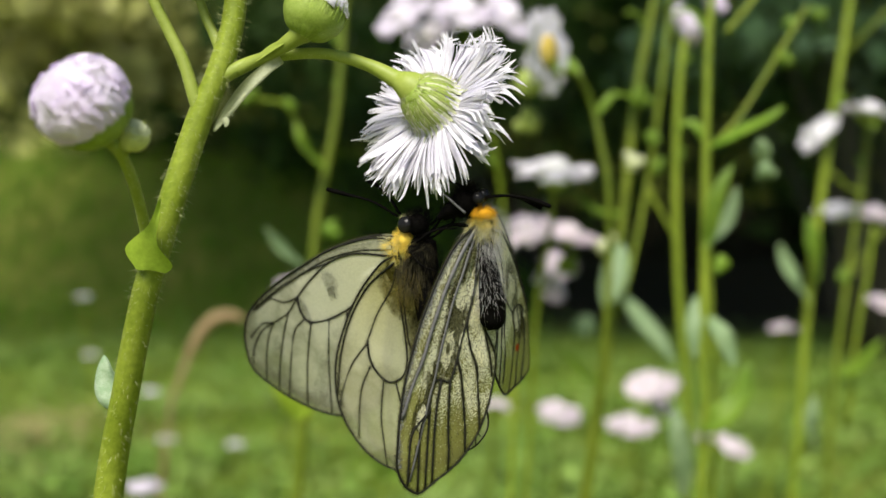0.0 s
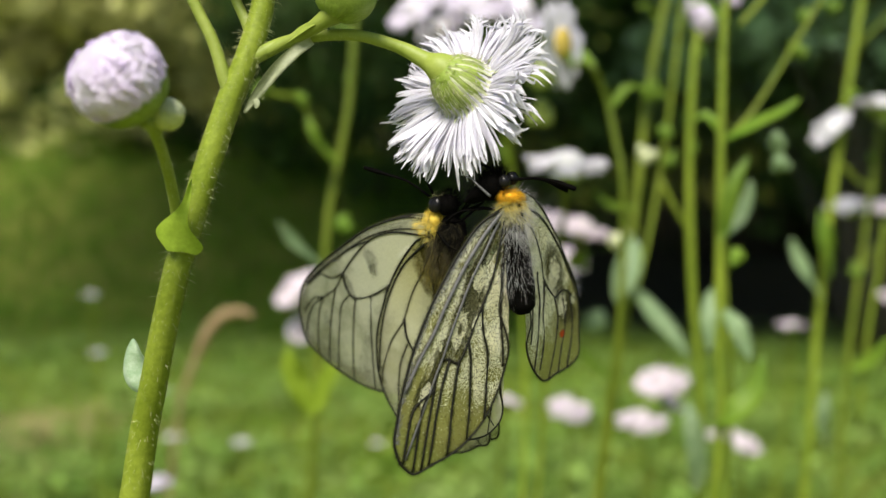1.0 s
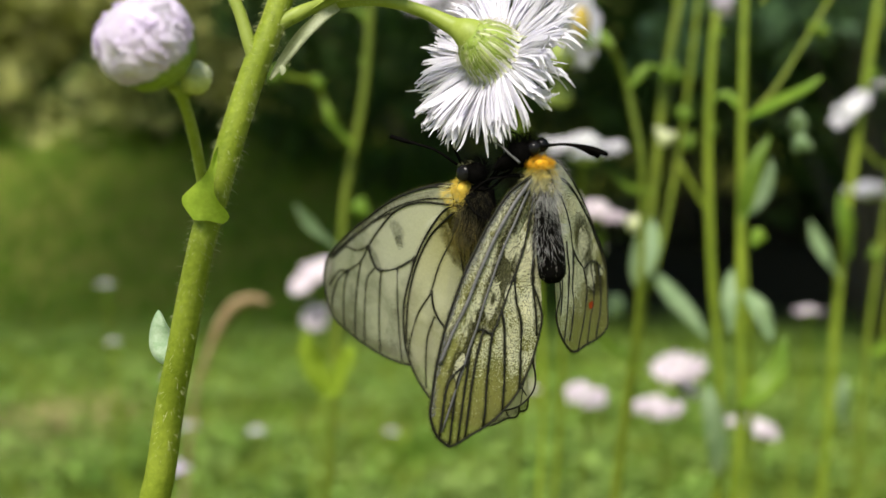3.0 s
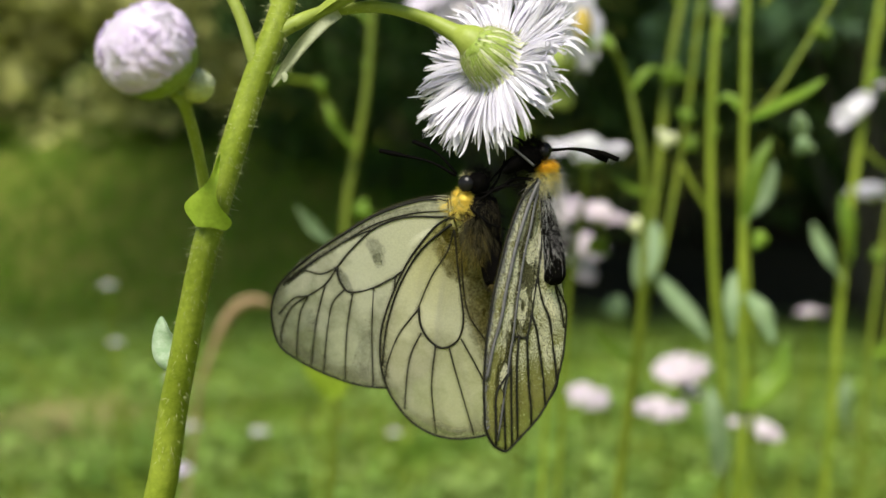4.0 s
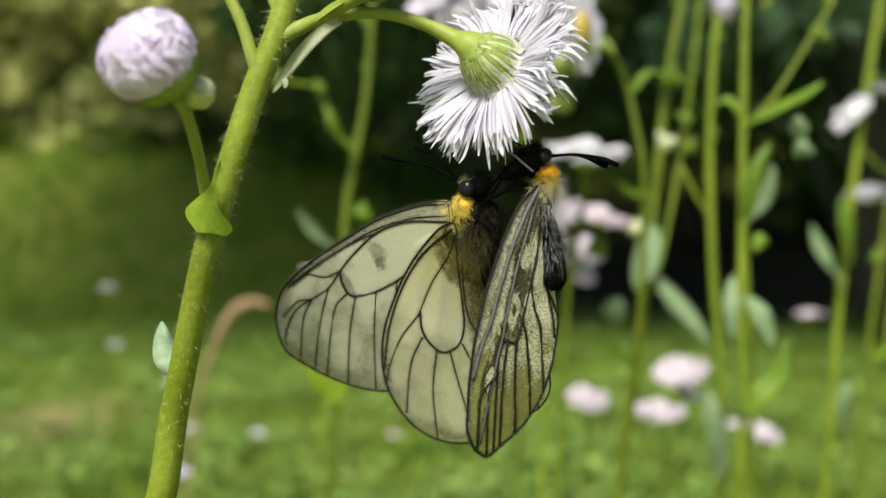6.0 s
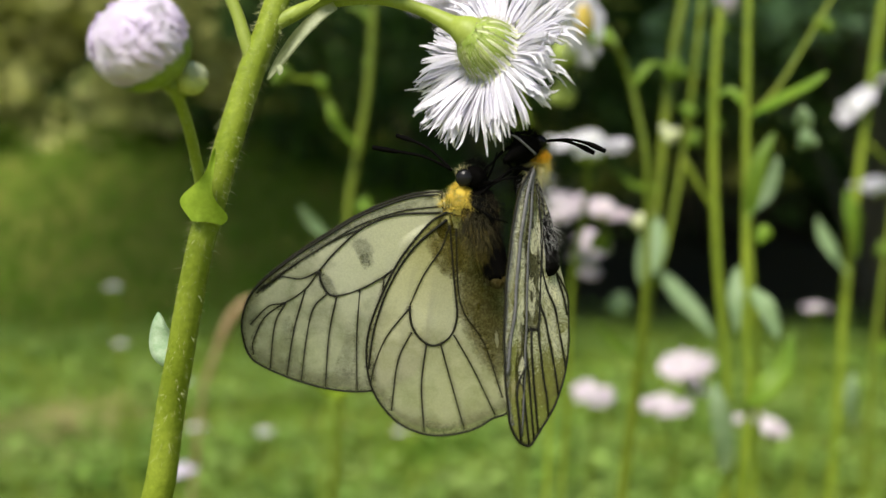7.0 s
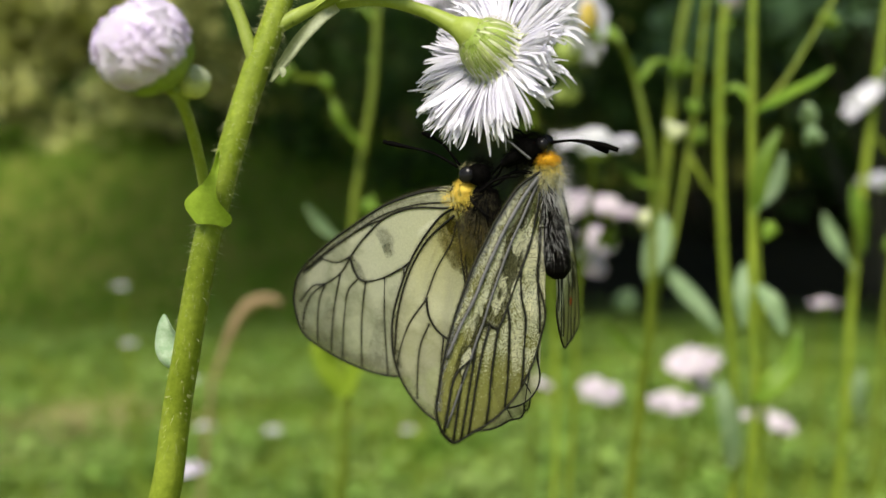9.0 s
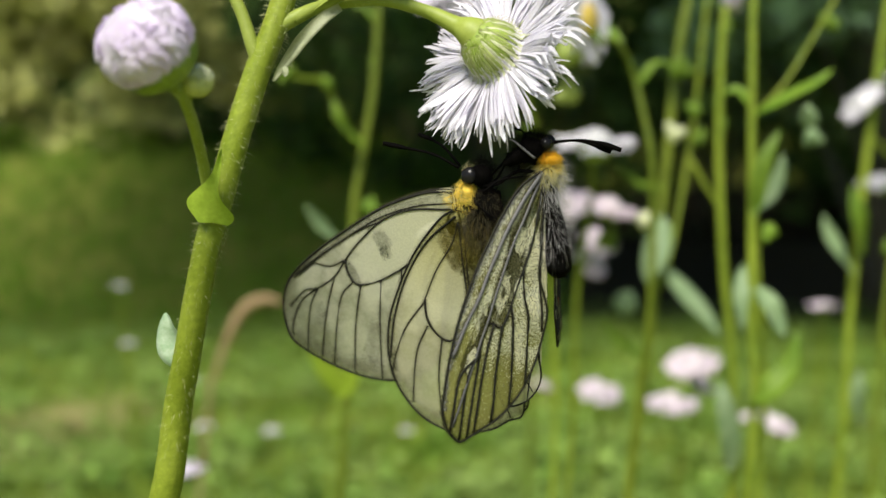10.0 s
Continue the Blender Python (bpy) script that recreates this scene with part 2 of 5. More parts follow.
M_YELLOW = coat("collar_yellow", (0.74, 0.50, 0.03), (0.90, 0.72, 0.15), 900, 0.7)
M_PALEHAIR = coat("pale_hair", (0.40, 0.38, 0.26), (0.64, 0.61, 0.46), 900, 0.7, 0.2)
M_STEMHAIR = coat("stem_hair", (0.36, 0.41, 0.16), (0.56, 0.58, 0.34), 900, 0.7, 0.1)
M_GREYHAIR = coat("grey_hair", (0.34, 0.34, 0.33), (0.66, 0.65, 0.62), 900, 0.6, 0.3)
M_BUFFHAIR = coat("buff_hair", (0.58, 0.53, 0.20), (0.80, 0.75, 0.40), 900, 0.6)
M_GOLDHAIR = coat("golden_olive_hair", (0.12, 0.09, 0.012), (0.27, 0.21, 0.035), 900, 0.6)
M_OLIVEHAIR = coat("olive_hair", (0.020, 0.016, 0.004), (0.080, 0.065, 0.016), 900, 0.6)

# ---- mesh helpers ----
def mesh_object(name, bm, mat, parent=None, label=""):
    me = bpy.data.meshes.new(name)
    bm.to_mesh(me)
    bm.free()
    for p in me.polygons:
        p.use_smooth = True
    me.materials.append(mat)
    ob = new(name, me)
    if parent:
        ob.parent = parent
    return tagged(ob, label)


part = mesh_object


def soup(name, verts, faces, mat, parent=None, label=""):
    me = bpy.data.meshes.new(name)
    me.from_pydata([tuple(v) for v in verts], [], faces)
    me.materials.append(mat)
    for p in me.polygons:
        p.use_smooth = True
    ob = new(name, me)
    if parent:
        ob.parent = parent
    return tagged(ob, label)


def thing(name, place, label, category, group="", kind=""):
    ob = new(name)
    ob.empty_display_size = 0.005
    ob.location = place
    return tagged(ob, label, category, group, kind)


def smooth(points, n):
    """Catmull-Rom through the points, n pieces to each span."""
    p = [Vector(q) for q in points]
    p = [2 * p[0] - p[1]] + p + [2 * p[-1] - p[-2]]
    out = []
    for i in range(1, len(p) - 2):
        a, b, c, d = p[i - 1:i + 3]
        for k in range(n):
            t = k / n
            out.append(0.5 * (2 * b + (c - a) * t + (2 * a - 5 * b + 4 * c - d) * t * t + (3 * b - a - 3 * c + d) * t ** 3))
    return out + [p[-2]]


def closed(points, n):
    p = [Vector(q) for q in points]
    m, out = len(p), []
    for i in range(m):
        a, b, c, d = p[i - 1], p[i], p[(i + 1) % m], p[(i + 2) % m]
        for k in range(n):
            t = k / n
            out.append(0.5 * (2 * b + (c - a) * t + (2 * a - 5 * b + 4 * c - d) * t * t + (3 * b - a - 3 * c + d) * t ** 3))
    return out


def tube(bm, points, radii, sides=8, ribs=0.0, flat=1.0):
    """A tapered tube along points; radii: a list to be spread along it. ribs: depth of its lengthwise furrows."""
    pts = [Vector(p) for p in points]
    n, rings, side = len(pts), [], None
    for i, p in enumerate(pts):
        way = (pts[min(i + 1, n - 1)] - pts[max(i - 1, 0)]).normalized()
        if side is None:
            side = way.orthogonal().normalized()
        side = (side - way * side.dot(way)).normalized()
        up = way.cross(side)
        f = i / max(n - 1, 1) * (len(radii) - 1)
        k = min(int(f), len(radii) - 2)
        r = radii[k] + (radii[k + 1] - radii[k]) * (f - k)
        ring = []
        for s in range(sides):
            a = 2 * math.pi * s / sides
            q = r * (1 + (ribs if s % 2 else -ribs))
            ring.append(bm.verts.new(p + side * math.cos(a) * q + up * math.sin(a) * q * flat))
        rings.append(ring)
    for a, b in zip(rings, rings[1:]):
        for s in range(sides):
            bm.faces.new((a[s], a[(s + 1) % sides], b[(s + 1) % sides], b[s]))
    bm.faces.new(rings[0][::-1])
    bm.faces.new(rings[-1])
    return bm


def tube_part(name, points, radii, mat, parent=None, n=6, sides=8, ribs=0.0, label=""):
    return mesh_object(name, tube(bmesh.new(), smooth(points, n), radii, sides, ribs), mat, parent, label)


def blob(bm, m, seg=16, rings=10, rough=0.0, size=1.0):
    made = bmesh.ops.create_uvsphere(bm, u_segments=seg, v_segments=rings, radius=1.0)["verts"]
    for v in made:
        k = 1 + rough * noise.noise(v.co * size)
        v.co = m @ (v.co * k)
    return bm


def stretch(at, sizes, turn=None):
    m = Matrix.Translation(at) @ (turn.to_4x4() if turn else Matrix())
    return m @ Matrix.Diagonal((*sizes, 1))


def toward(way):
    return Vector(way).to_track_quat("Z", "Y").to_matrix()


def hairs(name, roots, ways, length, width, mat, parent, label="", bend=0.3):
    """Fine hairs: thin three-sided spikes with one bend."""
    verts, faces = [], []
    for p, w in zip(roots, ways):
        w = Vector(w).normalized()
        l = length * random.uniform(0.5, 1.25)
        side = w.orthogonal().normalized()
        side.rotate(Matrix.Rotation(random.uniform(0, 6.28), 3, w))
        other = w.cross(side)
        mid = p + w * l * 0.55 + other * l * bend * random.uniform(-0.4, 0.4)
        tip = p + w * l + side * l * bend * random.uniform(-1, 1) + Vector((0, 0, -l * bend * 0.4))
        k = len(verts)
        for c, r in ((p, width), (mid, width * 0.7)):
            for a in (0, 2.09, 4.19):
                verts.append(c + (side * math.cos(a) + other * math.sin(a)) * r)
        verts.append(tip)
        for s in range(3):
            q = (s + 1) % 3
            faces.append((k + s, k + q, k + 3 + q, k + 3 + s))
            faces.append((k + 3 + s, k + 3 + q, k + 6))
    ob = soup(name, verts, faces, mat, parent, label)
    return tagged(ob, kind="stuff")


def blade_leaf(bm, spine, width, up, fold=0.25, n=6, wave=0.0, peak=0.4, blunt=False):
    """A leaf with thickness along a spine, widest at peak; up: the way its upper face looks."""
    pts = smooth(spine, n)
    up = Vector(up).normalized()
    m, top, low = len(pts), [], []
    for i, p in enumerate(pts):
        way = (pts[min(i + 1, m - 1)] - pts[max(i - 1, 0)]).normalized()
        side = way.cross(up).normalized()
        face = side.cross(way)
        s = i / (m - 1)
        w = width * (math.sin(math.pi * s ** (math.log(0.5) / math.log(peak))) ** 0.8 * 0.5 + 0.03)
        if blunt:
            w = width * 0.5 * min(1.0, 0.75 + 0.8 * s) * (1 - 0.8 * s ** 5)
        ring = []
        for f in (-1, -0.5, 0, 0.5, 1):
            ring.append(p + side * f * w + face * (fold * abs(f) * w + wave * w * math.sin(9 * s + 2 * f)))
        thick = face * width * 0.02
        top.append([bm.verts.new(q + thick) for q in ring])
        low.append([bm.verts.new(q - thick) for q in ring])
    for a, b, c, d in zip(top, top[1:], low, low[1:]):
        for k in range(4):
            bm.faces.new((a[k], a[k + 1], b[k + 1], b[k]))
            bm.faces.new((c[k + 1], c[k], d[k], d[k + 1]))
        for k in (0, 4):
            bm.faces.new((a[k], b[k], d[k], c[k]))
    bm.faces.new((*top[0], *low[0][::-1]))
    bm.faces.new((*top[-1], *low[-1][::-1]))
    return bm


# ---- ground and distance ----
def bank_height(x, y):
    """The lawn is level, then climbs to a wooded bank."""
    rise = max(0.0, min(1.0, (y - 5.2) / 4.0))
    left = max(0.0, min(1.0, (1.6 - x) / 3.0))
    h = rise * rise * (3 - 2 * rise) * (0.35 + 1.25 * left)
    h += 9.0 * max(0.0, min(1.0, (y - 11.5) / 9.0)) ** 1.3
    return h + 0.03 * noise.noise(Vector((x * 0.8, y * 0.8, 0)))


def ground():
    bm = bmesh.new()
    xs = [-400, -120, -40, -20] + [-12 + 0.4 * i for i in range(61)] + [20, 40, 120, 400]
    ys = [-400, -100, -30, -8] + [-3 + 0.35 * i for i in range(52)] + [18, 30, 100, 400]
    grid = [[bm.verts.new((x, y, bank_height(x, y))) for x in xs] for y in ys]
    for a, b in zip(grid, grid[1:]):
        for i in range(len(xs) - 1):
            bm.faces.new((a[i], a[i + 1], b[i + 1], b[i]))
    ob = mesh_object("ground", bm, M_LAWN)
    tagged(ob, "mown grassy ground rising to a shaded bank", "ground", kind="structure")


def grass(name, n, x_of, y0, y1, h0, h1, mat, label, seed=5, x_most=99.0):
    rng = np.random.default_rng(seed)
    verts, faces = [], []
    for i in range(n):
        y = y0 + (y1 - y0) * rng.random() ** 0.8
        x = (rng.random() * 2 - 1) * x_of(y)
        if x > x_most + 0.4 * noise.noise(Vector((x, y * 1.5, 8.0))):
            continue
        z = bank_height(x, y) - 0.01
        h = h0 + (h1 - h0) * rng.random() ** 2
        a, lean = rng.random() * 6.28, 0.45 * h * rng.random()
        w = 0.003 + 0.004 * rng.random()
        cx, cy = math.cos(a), math.sin(a)
        sx, sy = -cy * w, cx * w
        k = len(verts)
        verts += [(x - sx, y - sy, z), (x + sx, y + sy, z), (x + sx * 0.8 + cx * lean * 0.4, y + sy * 0.8 + cy * lean * 0.4, z + h * 0.6),
                  (x - sx * 0.8 + cx * lean * 0.4, y - sy * 0.8 + cy * lean * 0.4, z + h * 0.6), (x + cx * lean, y + cy * lean, z + h)]
        faces += [(k, k + 1, k + 2, k + 3), (k + 3, k + 2, k + 4)]
    ob = soup(name, verts, faces, mat)
    return tagged(ob, label, "grass", kind="stuff")


def leaves(verts, faces, centre, spread, n, size, rng):
    """A clump of leaves: pointed blades folded at the midrib."""
    for i in range(n):
        v = rng.normal(size=3)
        v /= np.linalg.norm(v)
        p = np.array(centre) + v * np.array(spread) * (0.45 + 0.55 * rng.random())
        way = rng.normal(size=3) + v * 0.6
        way[2] -= 0.3
        way /= np.linalg.norm(way)
        side = np.cross(way, rng.normal(size=3))
        side /= np.linalg.norm(side)
        up = np.cross(side, way)
        l = size * (0.6 + 0.8 * rng.random())
        k = len(verts)
        verts += [p, p + way * l * 0.45 + side * l * 0.28 + up * l * 0.06, p + way * l, p + way * l * 0.45 - side * l * 0.28 + up * l * 0.06]
        faces += [(k, k + 1, k + 2), (k, k + 2, k + 3)]


def shrub(name, base, height, radius, clumps, per, size, mat, label, seed, low=0.15):
    """A shrub: forked stems and a crown of leaf clumps with gaps."""
    rng = np.random.default_rng(seed)
    ob = thing(name, base, label, "shrub")
    verts, faces = [], []
    for i in range(clumps):
        a, r = rng.random() * 6.28, radius * rng.random() ** 0.5
        z = height * (low + (1 - low) * rng.random())
        r *= math.sqrt(max(0.1, 1 - ((z / height - 0.5) / 0.6) ** 2))
        c = (r * math.cos(a), r * math.sin(a), z)
        s = radius * (0.16 + 0.16 * rng.random())
        leaves(verts, faces, c, (s, s, s * 0.7), per, size, rng)
        if i % 3 == 0:
            tube_part("stem", [(0.1 * c[0], 0.1 * c[1], -0.05), (c[0] * 0.4, c[1] * 0.4, z * 0.5), c], [0.018, 0.011, 0.005], M_TWIG, ob, 3, 5)
    tagged(soup("crown", verts, faces, mat, ob), kind="stuff")
    return ob


# Sheet over the bank's right side; its near-black colour paints the shade there.
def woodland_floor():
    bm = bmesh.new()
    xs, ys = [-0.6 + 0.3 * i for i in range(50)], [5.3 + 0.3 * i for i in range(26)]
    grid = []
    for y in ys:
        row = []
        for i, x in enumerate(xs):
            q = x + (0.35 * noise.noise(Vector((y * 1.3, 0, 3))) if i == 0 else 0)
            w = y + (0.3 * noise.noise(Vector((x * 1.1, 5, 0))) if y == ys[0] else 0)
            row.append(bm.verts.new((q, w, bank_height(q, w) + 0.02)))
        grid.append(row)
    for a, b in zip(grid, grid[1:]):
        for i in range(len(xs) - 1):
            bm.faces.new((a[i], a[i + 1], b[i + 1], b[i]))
    tagged(mesh_object("woodland_floor", bm, M_SHADESHEET), "near-black ground sheet painting the shade under the shrubs", "ground", kind="structure")


def lawn_herbs():
    """Broad small leaves of low herbs among the grass, thick in some places and thin in others."""
    rng = np.random.default_rng(31)
    verts, faces = [], []
    while len(faces) < 26000:
        y = 1.2 + 4.6 * rng.random() ** 1.2
        x = (rng.random() * 2 - 1) * (0.4 + 0.6 * y)
        if noise.noise(Vector((x * 3.1, y * 2.2, 4.0))) + 0.5 * noise.noise(Vector((x * 9.0, y * 6.0, 1.0))) < rng.uniform(-0.35, 0.45):
            continue
        z = bank_height(x, y) + 0.015 + 0.045 * rng.random()
        a, size, tip = rng.random() * 6.283, 0.010 + 0.016 * rng.random(), rng.uniform(-0.2, 0.6)
        way, side = Vector((math.cos(a), math.sin(a), tip)), Vector((-math.sin(a), math.cos(a), rng.uniform(-0.3, 0.3)))
        k, p = len(verts), Vector((x, y, z))
        verts += [p, p + way * size * 0.6 + side * size * 0.5, p + way * size * 1.3 + side * size * 0.2, p + way * size * 1.3 - side * size * 0.2, p + way * size * 0.6 - side * size * 0.5]
        faces.append((k, k + 1, k + 2, k + 3, k + 4))
    tagged(soup("lawn_herbs", verts, faces, M_HERB), "small broad bright green leaves of low lawn herbs", "herbs", kind="stuff")


def bare_patch():
    """Withered straw on a thin spot of the lawn."""
    rng = np.random.default_rng(41)
    verts, faces = [], []
    for i in range(800):
        a, r = rng.random() * 6.283, rng.normal()
        x, y = -1.06 + 0.24 * r * math.cos(a), 2.40 + 0.3 * r * math.sin(a)
        p = Vector((x, y, bank_height(x, y) + 0.02 + 0.035 * rng.random()))
        b, l = rng.random() * 6.283, 0.03 + 0.05 * rng.random()
        way, side = Vector((math.cos(b), math.sin(b), rng.uniform(-0.1, 0.4))) * l, Vector((-math.sin(b), math.cos(b), 0)) * 0.0025
        k = len(verts)
        verts += [p - side, p + side, p + way]
        faces.append((k, k + 1, k + 2))
    tagged(soup("withered_straw", verts, faces, M_STRAW), "withered tan straw on a thin patch of lawn", "straw", kind="stuff")


ground()
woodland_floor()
lawn_herbs()
bare_patch()
grass("lawn_grass", 110000, lambda y: 0.7 + 0.75 * y, 0.5, 5.6, 0.015, 0.055, M_GRASS, "short green lawn grass with yellowish patches")
grass("bank_grass", 45000, lambda y: 0.7 + 0.75 * y, 5.2, 9.4, 0.05, 0.18, M_SHADEDGRASS, "longer grass on the bank, its green darkened for the shade", 6, 0.5)
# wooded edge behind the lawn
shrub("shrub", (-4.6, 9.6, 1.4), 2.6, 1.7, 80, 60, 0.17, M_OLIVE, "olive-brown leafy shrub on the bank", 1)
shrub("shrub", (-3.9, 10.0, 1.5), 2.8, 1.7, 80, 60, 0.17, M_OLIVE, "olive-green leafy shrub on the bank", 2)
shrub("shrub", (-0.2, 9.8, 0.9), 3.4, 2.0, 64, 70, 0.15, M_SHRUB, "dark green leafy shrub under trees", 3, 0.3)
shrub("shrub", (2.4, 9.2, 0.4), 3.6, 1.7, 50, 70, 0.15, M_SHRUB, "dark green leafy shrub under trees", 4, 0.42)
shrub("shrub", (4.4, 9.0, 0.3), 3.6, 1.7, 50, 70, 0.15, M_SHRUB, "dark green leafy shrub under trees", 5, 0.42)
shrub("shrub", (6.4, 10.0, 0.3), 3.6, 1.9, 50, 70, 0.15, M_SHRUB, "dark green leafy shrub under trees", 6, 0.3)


shrub("shrub", (2.0, 4.4, 0.0), 2.5, 1.15, 62, 22, 0.11, M_BLUELEAF, "young shrub with blue-green leaves before the wood", 7, 0.52)
shrub("shrub", (0.3, 6.4, 0.1), 2.6, 1.0, 22, 18, 0.13, M_SHRUB, "young dark green shrub before the wood", 8, 0.5)

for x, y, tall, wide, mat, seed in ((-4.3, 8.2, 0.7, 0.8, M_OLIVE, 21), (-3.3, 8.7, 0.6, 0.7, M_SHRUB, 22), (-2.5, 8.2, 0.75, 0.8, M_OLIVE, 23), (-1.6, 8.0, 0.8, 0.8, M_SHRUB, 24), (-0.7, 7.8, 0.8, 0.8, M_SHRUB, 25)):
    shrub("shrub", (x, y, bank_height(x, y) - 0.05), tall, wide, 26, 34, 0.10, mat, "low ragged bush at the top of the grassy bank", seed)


def wood():
    """Dense dark wood behind the shrubs, and unseen boughs added overhead for shade."""
    rng = np.random.default_rng(9)
    verts, faces = [], []
    for i in range(600):
        x, y, z = rng.uniform(-11, 12), rng.uniform(11.5, 14), rng.uniform(0.5, 7)
        leaves(verts, faces, (x, y, z), (0.9, 0.6, 0.7), 45, 0.28, rng)
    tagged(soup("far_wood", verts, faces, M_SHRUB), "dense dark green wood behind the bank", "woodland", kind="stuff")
    # Leaf clumps above the view, added so their shadow falls on the bank.
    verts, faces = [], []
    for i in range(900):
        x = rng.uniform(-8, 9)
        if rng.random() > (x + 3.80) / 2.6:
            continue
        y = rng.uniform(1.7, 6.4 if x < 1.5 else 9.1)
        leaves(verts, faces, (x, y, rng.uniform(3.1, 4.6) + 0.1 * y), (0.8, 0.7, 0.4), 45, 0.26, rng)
    tagged(soup("tree_boughs", verts, faces, M_SHRUB), "unseen leafy boughs added overhead to shade the bank", "foliage", kind="stuff")


wood()

# ---- the fleabane that carries the butterflies ----
def flower_head(parent, at, way, rays, radius, cup, mat_ray, seed, back=0.2, wild=0.25, width=0.0005, disc=True, named="ray"):
    """A fleabane head: green cup of narrow bracts, many thin rays, yellow disc. way: where the disc looks."""
    rng = random.Random(seed)
    turn = toward(way)
    m = Matrix.Translation(at) @ turn.to_4x4()
    bm = bmesh.new()
    blob(bm, m @ stretch((0, 0, cup * 0.08), (cup * 0.98, cup * 0.98, cup * 1.18)), 20, 12, 0.06, 3.0)
    part("cup", bm, M_CUP, parent)
    for k in range(96):
        a = k * 2.4
        s = Vector((math.cos(a), math.sin(a), 0))
        tier = k % 3
        spine = []
        for f in (0.25 + 0.22 * tier, 0.8 + 0.1 * tier, 1.3 + 0.08 * tier, 1.62 + 0.16 * tier + rng.uniform(-0.08, 0.08)):
            spine.append(m @ (s * cup * (1.02 + 0.03 * tier * rng.random()) * math.sin(f) + Vector((0, 0, cup * (0.08 - 1.2 * math.cos(f))))))
        part("bract", blade_leaf(bmesh.new(), spine, cup * rng.uniform(0.08, 0.14), turn @ s, -0.3, 3), (M_CUPBRACT, M_CUP, M_CUPBRACT)[tier] if k % 8 else M_RAYBASE, parent)
    roots, ways = [], []
    for k in range(900):
        f, a = rng.uniform(0.2, 1.7), rng.uniform(0, 6.283)
        s = Vector((math.cos(a) * math.sin(f), math.sin(a) * math.sin(f), -math.cos(f)))
        roots.append(m @ (s * cup * 1.08 + Vector((0, 0, cup * 0.08))))
        ways.append(turn @ (s + Vector((0, 0, 0.8))))
    for k in range(60):
        a = k * 6.283 / 60 + rng.uniform(-0.06, 0.06)
        s = Vector((math.cos(a), math.sin(a), 0))
        spine = [m @ (s * cup * rr + Vector((0, 0, cup * zz))) for rr, zz in ((0.96, -0.35), (1.04, 0.0), (1.12, 0.22), (1.45, 0.30 + rng.uniform(-0.15, 0.1)))]
        part("ray_foot", blade_leaf(bmesh.new(), spine, cup * 0.13, turn @ s, -0.2, 3), M_RAYBASE if k % 2 else mat_ray, parent)
    hairs("cup_hair", roots, ways, cup * 0.30, 0.000014, M_PALEHAIR, parent)
    if disc:
        bm = bmesh.new()
        blob(bm, m @ stretch((0, 0, cup * 0.1), (cup * 0.95, cup * 0.95, cup * 0.35)), 20, 8, 0.1, 8.0)
        part("disc", bm, M_DISC, parent)
    for k in range(rays):
        a = 6.283 * k / rays + rng.uniform(-0.05, 0.05)
        s = Vector((math.cos(a), math.sin(a), 0))
        q = Vector((-s.y, s.x, 0))
        l = radius * rng.uniform(0.84, 1.08) - cup
        lift = back * (0.9 * noise.noise(Vector((2.6 * s.x, 2.6 * s.y, seed + 9.1))) + rng.uniform(-0.5, 0.3)) - back * 0.15
        wob = [wild * (1.3 * noise.noise(Vector((4.2 * s.x, 4.2 * s.y, seed + 1.7 * j))) + 0.45 * rng.uniform(-1, 1)) for j in range(4)]
        pts = []
        for f, w1, w2 in ((0, 0, 0), (0.35, wob[0] * 0.3, 0), (0.7, wob[0] * 0.6 + wob[1] * 0.3, wob[2] * 0.2), (0.88, wob[0] * 0.85 + wob[1] * 0.65, wob[2] * 0.4), (1.0, wob[0] + wob[1] + 0.5 * wob[3], wob[2] * 0.5 + wob[3] * 0.4)):
            pts.append(m @ (s * (cup * 0.96 + l * f) + q * l * w1 * 0.5 + Vector((0, 0, cup * 0.30 + l * (lift * f + w2)))) - Vector((0, 0, 0.08 * l * f * f)))
        bm = blade_leaf(bmesh.new(), pts, width * 2 * rng.uniform(0.7, 1.3), m.to_3x3() @ (Vector((0, 0, 1)) + q * rng.uniform(-0.9, 0.9)), 0.10, 3, blunt=True)
        part(named, bm, mat_ray, parent)


